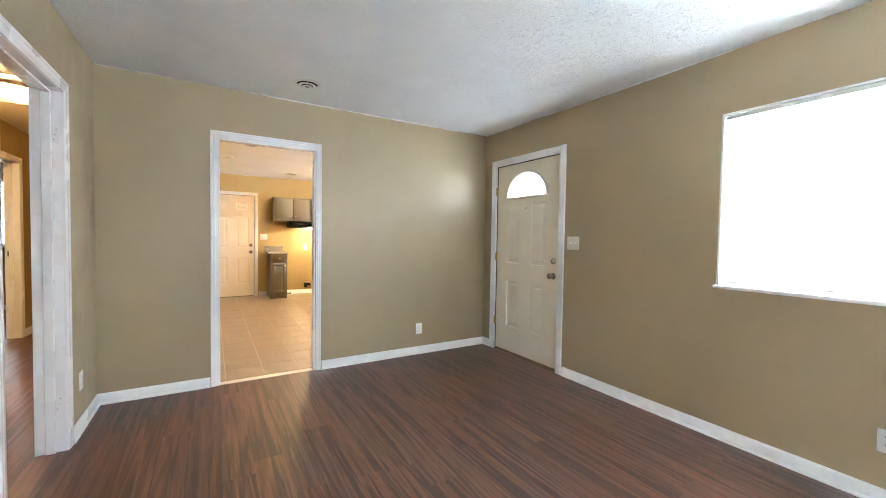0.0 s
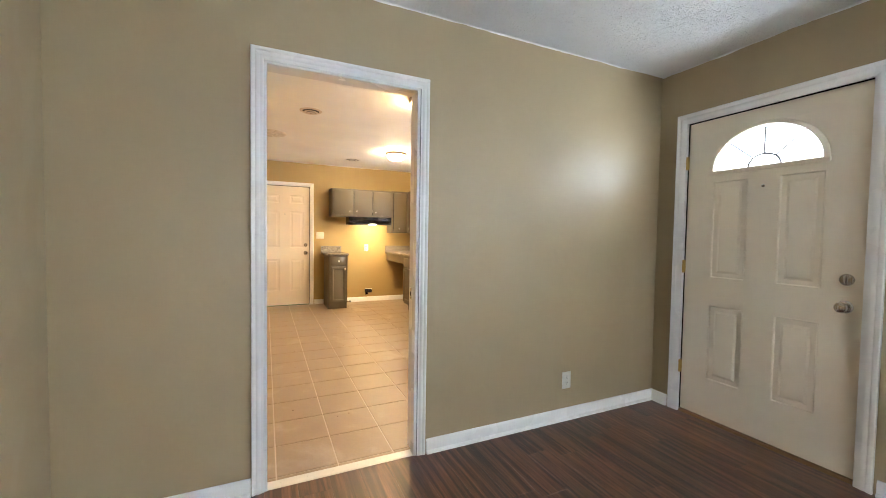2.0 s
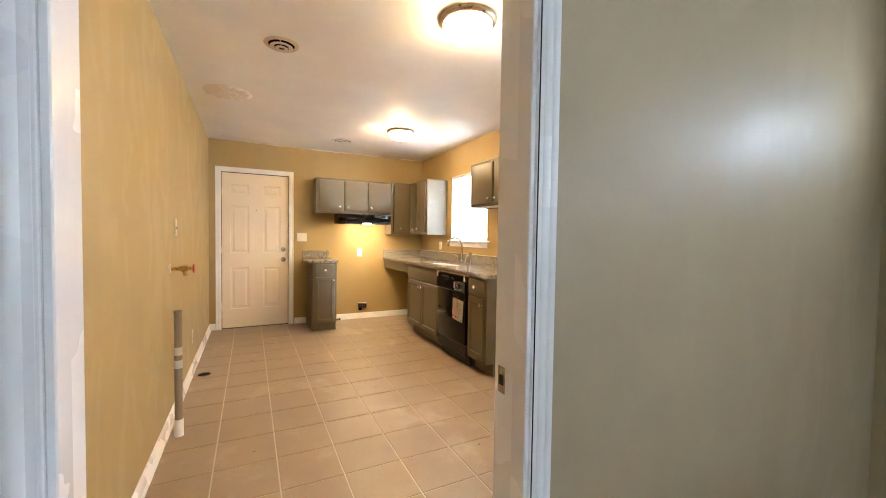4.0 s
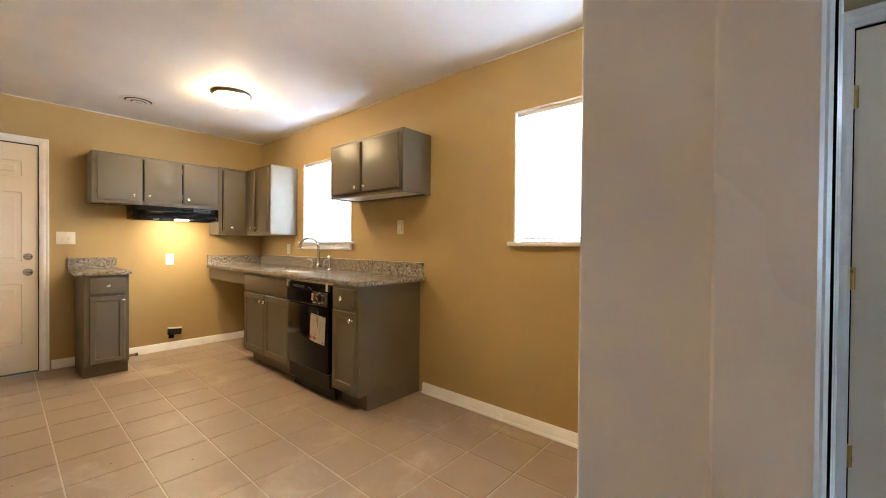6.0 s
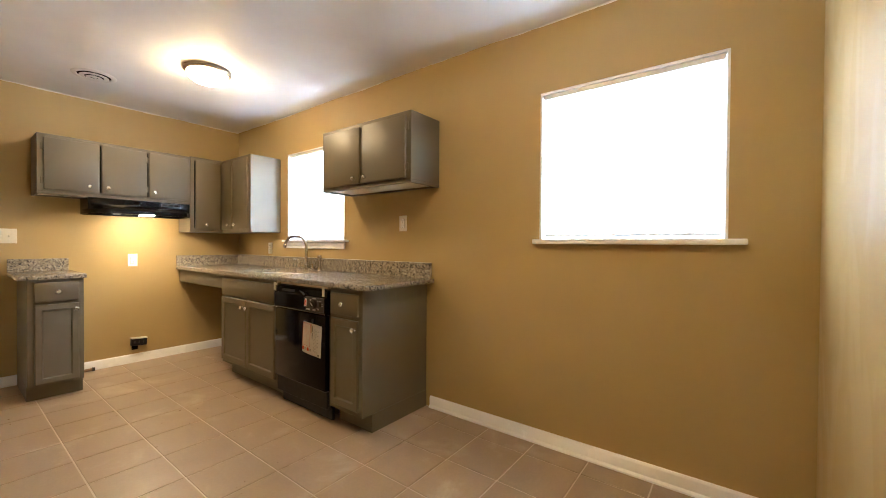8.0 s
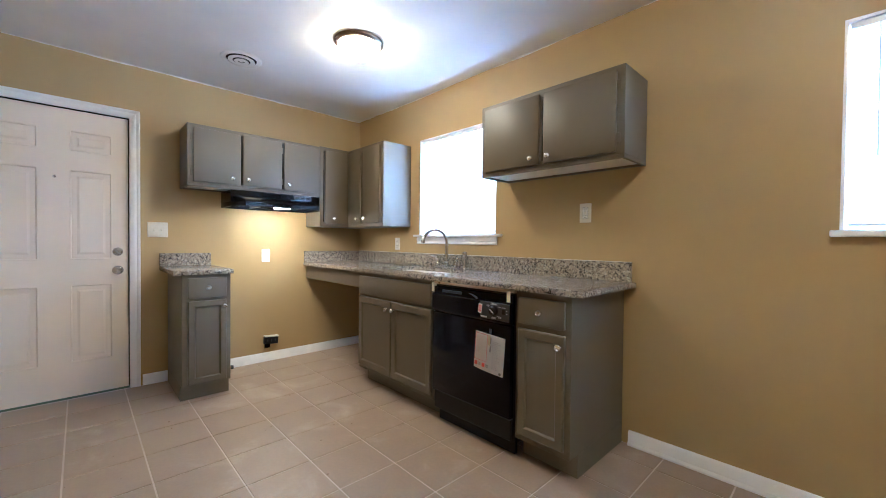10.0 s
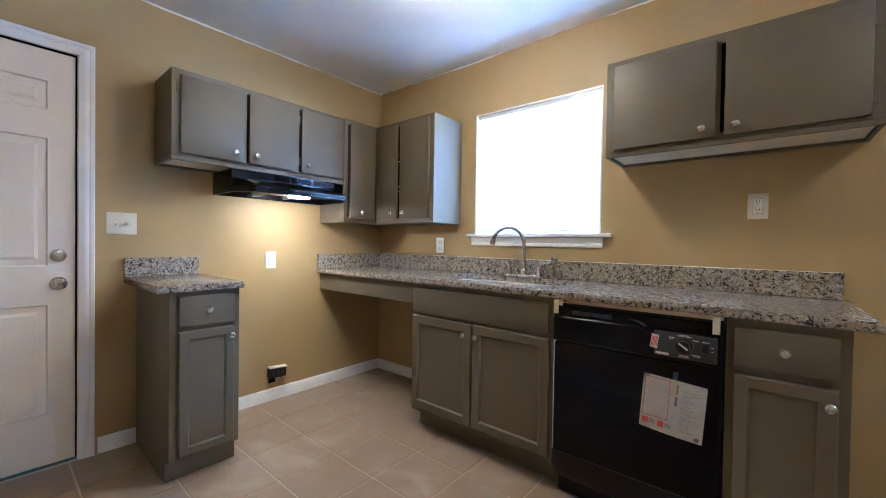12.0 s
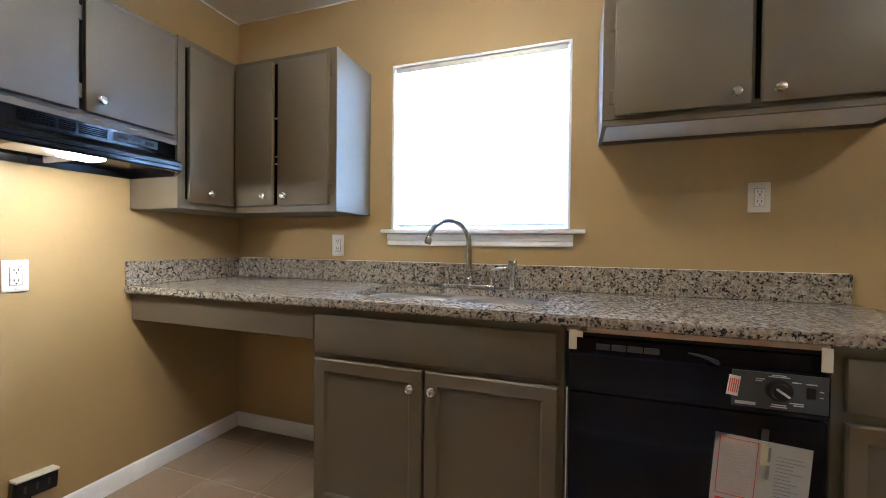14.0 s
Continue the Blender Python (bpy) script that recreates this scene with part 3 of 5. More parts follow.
def deadbolt(parent, m):
    turn = m @ pose(0, 0, 0, 90, 0, 0)
    d = part("deadbolt", moved(lathe([(0, 0), (0.030, 0), (0.031, 0.006), (0.027, 0.014), (0.014, 0.017), (0, 0.018)], 28), turn), NICKEL, parent, "satin nickel deadbolt")
    part("thumb_turn", moved(box(-0.004, -0.036, -0.014, 0.004, -0.016, 0.014, 0.002), m), NICKEL, d)


def hinge(parent, m, mat):
    h = part("hinge", moved(tube([(0, -0.008, -0.045), (0, -0.008, 0.045)], 0.0065, 10), m), mat, parent)
    part("hinge_leaf", moved(box(-0.014, -0.004, -0.045, 0.012, 0.003, 0.045, 0.001), m), mat, h)


def peephole(parent, m):
    part("peephole", moved(lathe([(0, 0), (0.009, 0), (0.009, 0.003), (0.006, 0.005), (0.005, 0.003), (0, 0.003)], 16), m @ pose(0, 0, 0, 90, 0, 0)), KNOB, parent)


# front door: four moulded fields and a half-round light, face a little behind the wall
front = thing("door_1", (0.03, -0.675, 0), "cream steel entrance door, closed, with a fan-shaped light", "door", "", "structure")
M = facing(0.018, 0, 0, -90)
fields = [(0.385, 0.285, 0.595, 0.80), (0.755, 0.285, 0.965, 0.80), (0.385, 0.985, 0.595, 1.635), (0.755, 0.985, 0.965, 1.635)]
bm = door_slab(0.215, 1.135, 0.022, 2.058, fields, (0.378, 0.962, 1.702, 1.958))
for a, b, c, d in fields:
    hollow_panel(bm, a, b, c, d, 0.004)
leaf = part("door_leaf", moved(bm, M), DOOR, front)
leaf.data.set_sharp_from_angle(angle=radians(7))


def fan_loop(cx, z, rx, rz, n=36):
    return [(cx + rx * math.cos(math.pi * k / n), z + rz * math.sin(math.pi * k / n)) for k in range(n + 1)]


def fanlight(parent, m, cx, z, rx, rz):
    """Half-round light: corner fill, moulded rim, pane and its lead bars."""
    loop = fan_loop(cx, z, rx, rz)
    bm = bmesh.new()
    # fill between the half round and the rectangle it sits in
    for side in (-1, 1):
        corner = (cx + side * 0.292, z + 0.256)
        pts = [p for p in loop if (p[0] - cx) * side >= -1e-6]
        if side < 0:
            pts = pts[::-1]
        foot = (cx + side * 0.292, z)
        chain = [foot] + pts + [(cx, z + 0.256)]
        for y in (0.0, 0.044):
            c = bm.verts.new((corner[0], y, corner[1]))
            vs = [bm.verts.new((p[0], y, p[1])) for p in chain]
            for a, b in zip(vs, vs[1:]):
                if (a.co - b.co).length > 1e-6:
                    bm.faces.new((c, a, b))
    part("light_surround", moved(bm, m), DOOR, parent)
    bm = bmesh.new()
    prof = [(0.0, -0.012), (0.006, -0.016), (0.016, -0.014), (0.026, -0.006), (0.028, 0.002), (0.0, 0.046)]
    outline = loop + [(cx - rx, z - 0.001)]
    rings = []
    for k in range(len(loop)):
        ang = math.pi * k / (len(loop) - 1)
        rings.append([bm.verts.new((cx + (rx - 0.004 + o) * math.cos(ang), y, z + (rz - 0.004 + o) * math.sin(ang))) for o, y in prof])
    for a, b in zip(rings, rings[1:]):
        for k in range(len(prof)):
            bm.faces.new((a[k], a[(k + 1) % len(prof)], b[(k + 1) % len(prof)], b[k]))
    box(cx - rx - 0.026, -0.014, z - 0.026, cx + rx + 0.026, 0.044, z + 0.002, 0.005, 2, bm)
    part("light_rim", moved(bm, m), DOOR, parent)
    bm = bmesh.new()
    a = [bm.verts.new((p[0], 0.018, p[1])) for p in loop]
    b = [bm.verts.new((p[0], 0.022, p[1])) for p in loop]
    bm.faces.new(a)
    bm.faces.new(b)
    for k in range(len(a)):
        bm.faces.new((a[k], a[(k + 1) % len(a)], b[(k + 1) % len(b)], b[k]))
    pane = part("pane", moved(bm, m), GLASS, parent)
    pane.visible_shadow = False
    hub = [(cx + 0.085 * math.cos(math.pi * k / 12), 0.008, z + 0.072 * math.sin(math.pi * k / 12)) for k in range(13)]
    part("lead_bar", moved(tube(hub, 0.0062, 6), m), LEAD, pane)
    for ang in (46, 90, 134):
        c, s = math.cos(radians(ang)), math.sin(radians(ang))
        part("lead_bar", moved(tube([(cx + 0.085 * c, 0.008, z + 0.072 * s), (cx + rx * c, 0.008, z + rz * s)], 0.005, 6), m), LEAD, pane)


fanlight(leaf, M, 0.67, 1.702, 0.285, 0.245)
knob(front, M @ pose(1.065, 0, 0.905))
deadbolt(front, M @ pose(1.068, 0, 1.048))
peephole(front, M @ pose(0.675, 0, 1.578))
for z in (0.33, 1.05, 1.78):
    hinge(front, M @ pose(0.2165, -0.014, z), BRASS)
M0 = facing(0, 0, 0, -90)
for a, b in ((0.205, 0.213), (1.137, 1.145)):
    part("jamb", moved(box(a, 0.0, 0, b, 0.2, 2.062, 0.001), M0), TRIM, front)
part("head_jamb", moved(box(0.213, 0.0, 2.061, 1.137, 0.2, 2.07, 0.001), M0), TRIM, front)
part("sill", moved(box(0.213, 0.004, -0.003, 1.137, 0.2, 0.016, 0.003), M0), OAK, front, "worn oak sill")
# black strips that paint the shade in the gap round the leaf
for a, z0, b, z1 in ((0.2135, 0.02, 0.2185, 2.0525), (1.1315, 0.02, 1.1365, 2.0525), (0.2135, 2.053, 1.1365, 2.0605)):
    part("weatherstrip", moved(box(a, 0.011, z0, b, 0.0176, z1), M0), SHADOW_GAP, front, "black strip drawn as shade in the gap round the door leaf")
casing(front, 0.212, 1.138, 2.057, M0, "casing", 0.07)
part("outer_skin", moved(box(0.213, 0.19, 0.0, 1.137, 0.196, 1.70), M0), DOOR, front)

# back door: six moulded fields
back = thing("door_2", (-2.43, KY1 + 0.03, 0), "cream six-panel back door, closed", "door", "", "structure")
M = facing(0, KY1 + 0.018, 0, 0)
fields = [(-2.735, 0.25, -2.51, 0.80), (-2.355, 0.25, -2.13, 0.80), (-2.735, 0.98, -2.51, 1.61), (-2.355, 0.98, -2.13, 1.61), (-2.735, 1.74, -2.51, 1.885), (-2.355, 1.74, -2.13, 1.885)]
bm = door_slab(-2.83, -2.035, 0.012, 2.032, fields)
for a, b, c, d in fields:
    hollow_panel(bm, a, b, c, d, 0.004)
part("door_leaf", moved(bm, M), DOOR, back).data.set_sharp_from_angle(angle=radians(7))
knob(back, M @ pose(-2.098, 0, 0.897))
deadbolt(back, M @ pose(-2.098, 0, 1.035))
peephole(back, M @ pose(-2.43, 0, 1.555))
for z in (0.30, 1.03, 1.78):
    hinge(back, M @ pose(-2.836, 0, z), DOOR)
M0 = facing(0, KY1, 0, 0)
for a, b in ((-2.845, -2.834), (-2.031, -2.02)):
    part("jamb", moved(box(a, 0.0, 0, b, 0.14, 2.04, 0.001), M0), TRIM, back)
part("head_jamb", moved(box(-2.834, 0.0, 2.036, -2.031, 0.14, 2.05, 0.001), M0), TRIM, back)
# the back door's gap shade, likewise laid in as black strips
for a, z0, b, z1 in ((-2.8335, 0.012, -2.8275, 2.0265), (-2.0375, 0.012, -2.0315, 2.0265), (-2.8335, 2.027, -2.0315, 2.0355)):
    part("weatherstrip", moved(box(a, 0.011, z0, b, 0.0176, z1), M0), SHADOW_GAP, back, "black strip drawn as shade in the gap round the door leaf")
casing(back, -2.836, -2.029, 2.034, M0, "casing", 0.062)


# ---- windows with blinds ----
def window(name, left, right, bottom, top, m, label, depth=0.2, stool=True, apron=True, pitch=0.021, horn=0.045, thick=0.02, horn_r=None):
    """A sash window in an opening of the wall frame m, with a lowered slatted blind, a stool and an apron."""
    w = thing(name, m @ Vector(((left + right) / 2, 0.1, bottom)), label, "window", "", "structure")
    for a, b in ((left, left + 0.012), (right - 0.012, right)):
        part("jamb", moved(box(a, 0.002, bottom, b, depth, top, 0.001), m), TRIM, w)
    part("head_jamb", moved(box(left + 0.012, 0.002, top - 0.012, right - 0.012, depth, top, 0.001), m), TRIM, w)
    l, r, b0, t0 = left + 0.012, right - 0.012, bottom + 0.004, top - 0.012
    mid = (b0 + t0) / 2
    for zz0, zz1, yy in ((b0, mid + 0.02, 0.085), (mid - 0.02, t0, 0.115)):
        s = part("window_frame", moved(box(l, yy, zz0, l + 0.035, yy + 0.028, zz1, 0.003), m), TRIM, w)
        part("stile", moved(box(r - 0.035, yy, zz0, r, yy + 0.028, zz1, 0.003), m), TRIM, s)
        for z0, z1 in ((zz0, zz0 + 0.035), (zz1 - 0.035, zz1)):
            part("rail", moved(box(l + 0.035, yy, z0, r - 0.035, yy + 0.028, z1, 0.003), m), TRIM, s)
        pane = part("pane", moved(box(l + 0.03, yy + 0.012, zz0 + 0.03, r - 0.03, yy + 0.016, zz1 - 0.03), m), GLASS, s)
        pane.visible_shadow = False
    if stool:
        part("window_sill", moved(box(left - horn, -0.04, bottom - thick, right + (horn if horn_r is None else horn_r), 0.0, bottom + 0.001, 0.006, 2), m), TRIM, w)
        part("inner_sill", moved(box(left, 0.0, bottom - 0.02, right, depth * 0.4, bottom + 0.0005), m), TRIM, w)
    if apron:
        part("apron", moved(extruded([(0, 0), (0.010, 0), (0.014, 0.006), (0.010, 0.024), (0.016, 0.030), (0.016, 0.056), (0.0, 0.060)], right - left + 0.03, pose(left - 0.015, 0, bottom - 0.081)), m), TRIM, w)
    # blind
    bl = thing("window_blind", m @ Vector(((left + right) / 2, 0.03, bottom)), "white slatted blind, lowered and nearly closed", "blind", "window blinds")
    part("headrail", moved(box(l + 0.004, 0.012, t0 - 0.028, r - 0.004, 0.045, t0 - 0.002, 0.003), m), WHITE_PL, bl)
    part("bottom_rail", moved(box(l + 0.012, 0.020, b0 + 0.012, r - 0.012, 0.042, b0 + 0.026, 0.004), m), WHITE_PL, bl)
    z = b0 + 0.034
    base = bmesh.new()
    half, n = 0.0125, 4
    rows = []
    for k in range(n + 1):
        u = -1 + 2 * k / n
        rows.append([base.verts.new((x, u * half, 0.0022 * (1 - u * u))) for x in (-(r - l) / 2 + 0.012, (r - l) / 2 - 0.012)])
    for p, q in zip(rows, rows[1:]):
        base.faces.new((p[0], p[1], q[1], q[0]))
    bmesh.ops.solidify(base, geom=base.faces[:], thickness=0.0008)
    bmesh.ops.rotate(base, cent=(0, 0, 0), matrix=Matrix.Rotation(radians(-85), 3, "X"), verts=base.verts)
    me = bpy.data.meshes.new("slat")
    base.to_mesh(me)
    base.free()
    me.materials.append(SLAT)
    while z < t0 - 0.032:
        ob = new("slat", me)
        ob.matrix_basis = m @ pose((l + r) / 2, 0.031, z)
        ob.parent = bl
        ob.matrix_parent_inverse = PLACED[bl].inverted()
        z += pitch
    for u in (0.16, 0.5, 0.84):
        x = l + (r - l) * u
        part("ladder_cord", moved(tube([(x, 0.018, b0 + 0.02), (x, 0.018, t0 - 0.02)], 0.0008, 5), m), WHITE_PL, bl)
        part("cord_clip", moved(box(x - 0.010, 0.016, b0 + 0.010, x + 0.010, 0.0205, b0 + 0.030, 0.002), m), WHITE_PL, bl)
    part("tilt_wand", moved(tube([(l + 0.085, 0.008, t0 - 0.03), (l + 0.087, 0.006, t0 - 0.55)], 0.0035, 6), m), WHITE_PL, bl)
    return w


ML, MK = facing(0, 0, 0, -90), facing(KX1, 0, 0, -90)
window("window_1", 2.458, 4.04, 0.985, 2.068, ML, "wide living room window with a white blind", apron=False, horn=0.006)
window("window_2", -1.318, -0.428, 1.195, 2.045, MK, "kitchen window beside the partition with a white blind", apron=False, horn=0.028, thick=0.027, horn_r=0.07)
window("window_3", -3.992, -3.102, 1.195, 2.05, MK, "kitchen window over the sink with a white blind", horn_r=0.066)
# added window, never in view, that holds the fill light
window("added_window", 1.0, 2.6, 0.985, 2.068, facing(0, LY0, 0, 180), "unseen added end window with a white blind", depth=0.12, apron=False, horn=0.006)
window("window_4", -6.45, -5.05, 1.06, 2.05, facing(0, 5.1, 0, 0), "bedroom window with a white blind seen down the hall")


# ---- wall plates ----
def outlet(m, label="white duplex outlet on the wall", mat=WHITE_PL):
    o = thing("outlet", m.translation, label, "outlet", "wall outlets")
    part("cover_plate", moved(box(-0.036, -0.006, -0.0575, 0.036, 0.0, 0.0575, 0.003, 2), m), mat, o)
    for dz in (-0.02, 0.02):
        s = part("socket", moved(box(-0.016, -0.0085, dz - 0.013, 0.016, -0.005, dz + 0.013, 0.003, 2), m), mat, o)
        for dx in (-0.006, 0.006):
            part("slot", moved(box(dx - 0.0012, -0.0092, dz - 0.001, dx + 0.0012, -0.008, dz + 0.008), m), SLOT, s)
        part("slot", moved(box(-0.002, -0.0092, dz - 0.009, 0.002, -0.008, dz - 0.005), m), SLOT, s)
    part("screw", moved(lathe([(0.003, 0), (0.002, 0.001), (0, 0.0012)], 8), m @ pose(0, -0.006, 0, 90, 0, 0)), STEEL, o)


def decor_outlet(m, label, mat=WHITE_PL, tested=False):
    """Outlet with one tall rectangular face in its plate, and test buttons where it has them."""
    o = thing("outlet", m.translation, label, "outlet", "wall outlets")
    part("cover_plate", moved(box(-0.037, -0.006, -0.0585, 0.037, 0.0, 0.0585, 0.003, 2), m), mat, o)
    part("face_gap", moved(box(-0.0178, -0.0064, -0.0348, 0.0178, -0.0055, 0.0348), m), SLOT, o)
    s = part("socket", moved(box(-0.0166, -0.0092, -0.0336, 0.0166, -0.0055, 0.0336, 0.0015), m), WHITE_PL, o)
    for dz in (-0.0195, 0.0195):
        for dx in (-0.0062, 0.0062):
            part("slot", moved(box(dx - 0.0013, -0.0098, dz - 0.002, dx + 0.0013, -0.0088, dz + 0.008), m), SLOT, s)
        part("slot", moved(lathe([(0, 0), (0.0028, 0), (0.0028, 0.0008), (0, 0.0008)], 10), m @ pose(0, -0.009, dz - 0.0085, 90, 0, 0)), SLOT, s)
    if tested:
        for dz in (-0.0034, 0.0034):
            part("test_button", moved(box(-0.008, -0.0106, dz - 0.0024, 0.008, -0.009, dz + 0.0024, 0.0006), m), mat, s)
    for dz in (-0.0484, 0.0484):
        part("screw", moved(lathe([(0.003, 0), (0.002, 0.001), (0, 0.0012)], 8), m @ pose(0, -0.006, dz, 90, 0, 0)), STEEL, o)


def switch(m, gangs=2, label="ivory double light switch on the wall", mat=IVORY):
    s = thing("light_switch", m.translation, label, "switch", "wall switches")
    w = 0.036 + 0.023 * (gangs - 1) + (0.006 if gangs > 1 else 0)
    part("cover_plate", moved(box(-w, -0.0065, -0.0585, w, 0.0, 0.0585, 0.003, 2), m), mat, s)
    for g in range(gangs):
        x = (g - (gangs - 1) / 2) * 0.046
        part("toggle", moved(box(-0.005, -0.012, -0.010, 0.005, 0, 0.006, 0.0015), m @ pose(x, -0.006, 0, -25 if g % 2 else 25)), mat, s)
        for dz in (-0.03, 0.03):
            part("screw", moved(lathe([(0.003, 0), (0.002, 0.001), (0, 0.0012)], 8), m @ pose(x, -0.0065, dz, 90, 0, 0)), STEEL, s)


outlet(facing(-0.865, 0, 0.272, 0))
outlet(facing(LX0, -0.40, 0.312, 90))
outlet(facing(0, -3.215, 0.312, -90), "white duplex outlet under the living room window")
switch(facing(0, -1.31, 1.226, -90))
switch(facing(-1.858, KY1, 1.205, 0), 2, "ivory double light switch beside the back door")
decor_outlet(facing(-1.045, KY1, 0.99, 0), "white screwless outlet above the range space")
decor_outlet(facing(KX1, 2.403, 1.318, -90), "ivory test-button outlet under the wall cabinet", IVORY, True)
decor_outlet(facing(KX1, 4.314, 1.110, -90), "white screwless outlet over the countertop")
switch(facing(-1.59, KYW, 1.20, 180), 2, "white double light switch beside the doorway", WHITE_PL)
switch(facing(KX0, 2.588, 1.282, 90), 1, "ivory blank plate on the side wall")
outlet(facing(KX0, 3.41, 0.315, 90), "metal outlet low on the side wall", STEEL)


# ---- cabinets ----
def small_knob(parent, m):
    part("knob", moved(lathe([(0, 0), (0.008, 0), (0.0065, 0.009), (0.010, 0.013), (0.0150, 0.017), (0.0158, 0.022), (0.013, 0.027), (0.011, 0.0275), (0.010, 0.0262), (0, 0.0285)], 22), m @ pose(0, 0, 0, 90, 0, 0)), KNOB, parent, "bright nickel knob")


def flat_door(parent, x0, x1, z0, z1, m, knob_at=None, hinge_side=None, tilt=0.0, name="cabinet_door"):
    """Slab door with eased edges, its back at local y = 0."""
    px = x0 if tilt < 0 else x1
    swung = m @ pose(px, 0, 0) @ pose(0, 0, 0, 0, 0, tilt) @ pose(-px, 0, 0)
    d = part(name, moved(box(x0, -0.019, z0, x1, -0.001, z1, 0.004, 2), swung), CAB, parent)
    if knob_at:
        small_knob(d, swung @ pose(knob_at[0], -0.019, knob_at[1]))
    if hinge_side:
        for z in (z0 + 0.07, z1 - 0.07):
            hx = x0 - 0.008 if hinge_side == "l" else x1 + 0.008
            part("hinge", moved(box(hx - 0.010, -0.006, z - 0.026, hx + 0.010, 0.0, z + 0.026, 0.002), m), CAB, d)
            part("hinge_pin", moved(tube([(hx + (0.008 if hinge_side == "l" else -0.008), -0.008, z - 0.02), (hx + (0.008 if hinge_side == "l" else -0.008), -0.008, z + 0.02)], 0.004, 8), m), CAB, d)
    return d


def framed_door(parent, x0, x1, z0, z1, m, knob_at=None, rail=0.052):
    """Shaker door: four mitred rails with a chamfer and a sunk flat panel."""
    def ring(bm, d, y):
        return [bm.verts.new((x, y, z)) for x, z in ((x0 + d, z0 + d), (x1 - d, z0 + d), (x1 - d, z1 - d), (x0 + d, z1 - d))]
    bm = bmesh.new()
    rs = [ring(bm, 0, -0.001), ring(bm, 0, -0.015), ring(bm, 0.005, -0.020), ring(bm, rail - 0.008, -0.020), ring(bm, rail - 0.004, -0.017), ring(bm, rail, -0.010)]
    for a, b in zip(rs, rs[1:]):
        for k in range(4):
            bm.faces.new((a[k], a[(k + 1) % 4], b[(k + 1) % 4], b[k]))
    bm.faces.new(rs[0])
    inner = rs[-1]
    bm.faces.new(inner)
    d = part("cabinet_door", moved(bm, m), CAB, parent)
    if knob_at:
        small_knob(d, m @ pose(knob_at[0], -0.020, knob_at[1]))
    return d


def wall_unit(at, x0, x1, z0, z1, depth, m, label, doors):
    """Wall cabinet: carcass with face frame and sunk bottom, and its slab doors. Front face at local y = 0."""
    c = thing("wall_cabinet", m @ Vector(((x0 + x1) / 2, depth / 2, z0)), label, "cabinet", "kitchen wall cabinets")
    bm = box(x0, 0.0, z0 + 0.02, x1, depth, z1, 0.002)
    part("body", moved(bm, m), CAB, c)
    for a, b, y0, y1 in ((x0, x1, 0.0, 0.019), (x0, x1, depth - 0.019, depth)):
        part("bottom_rail", moved(box(a, y0, z0, b, y1, z0 + 0.0195, 0.001), m), CAB, c)
    for a in (x0, x1 - 0.016):
        part("side_lip", moved(box(a, 0.0195, z0, a + 0.016, depth - 0.0195, z0 + 0.0195, 0.001), m), CAB, c)
    part("bottom_panel", moved(box(x0 + 0.017, 0.02, z0 + 0.012, x1 - 0.017, depth - 0.02, z0 + 0.0195), m), CAB_IN, c, "unpainted pale bottom panel")
    for d in doors:
        flat_door(c, *d[:2], *d[2:4], m, d[4], d[5], d[6] if len(d) > 6 else 0.0)
    return c


MF = facing(0, 4.72, 0, 0)
over_hood = wall_unit(None, -1.715, -0.662, 1.54, 2.012, KY1 - 4.72, MF, "taupe painted three-door wall cabinet over the range hood",
          [(-1.678, -1.352, 1.575, 1.982, (-1.412, 1.624), "l"), (-1.332, -1.022, 1.575, 1.985, (-1.294, 1.624), "r"), (-1.0, -0.683, 1.575, 1.985, (-0.960, 1.624), "r")])
# black strips on the solid front paint the shade between the doors
for x0, x1 in ((-1.341, -1.333), (-1.010, -1.001)):
    part("door_gap", moved(box(x0, -0.0012, 1.58, x1, -0.0002, 1.98), MF), SHADOW_GAP, over_hood)
MC = facing(-0.36, 0, 0, -90)
corner = thing("wall_cabinet", (-0.2, 4.7, 1.268), "taupe painted corner wall cabinet reaching lower than its neighbour", "cabinet", "kitchen wall cabinets")
part("body", box(-0.66, 4.72, 1.268, KX1, KY1, 2.02, 0.002), CAB, corner)
part("body", box(-0.36, 4.118, 1.268, KX1, 4.7195, 2.02, 0.002), CAB, corner)
flat_door(corner, -0.616, -0.385, 1.30, 1.985, MF, (-0.524, 1.345), "r")
flat_door(corner, -4.70, -4.462, 1.30, 1.988, MC, (-4.50, 1.345), None, -2.2)
flat_door(corner, -4.438, -4.155, 1.30, 1.99, MC, (-4.388, 1.343), "r")
# shade behind the ajar corner door, a black strip on the body
part("door_gap", moved(box(-4.47, -0.0012, 1.305, -4.4385, -0.0002, 1.985), MC), SHADOW_GAP, corner)
for z in (1.50, 1.535, 1.72):
    part("shelf_edge", moved(box(-4.468, -0.0022, z, -4.440, -0.0013, z + 0.006), MC), CAB_IN, corner)
# shade line at the first corner door's left edge, painted black
part("door_gap", moved(box(-0.626, -0.0012, 1.31, -0.6165, -0.0002, 1.98), MF), SHADOW_GAP, corner)
MR = facing(-0.346, 0, 0, -90)
wall_unit(None, -2.992, -2.062, 1.56, 2.025, 0.296, MR, "taupe painted two-door wall cabinet with doors ajar",
          [(-2.952, -2.545, 1.592, 1.995, (-2.59, 1.628), "l"), (-2.515, -2.10, 1.592, 1.995, (-2.475, 1.628), "r")])
# painted black shade between this unit's two doors
part("door_gap", moved(box(-2.530, -0.0012, 1.61, -2.516, 0.0, 1.98), MR), SHADOW_GAP, [o for o in scene.objects if o.name.startswith("wall_cabinet")][-1])


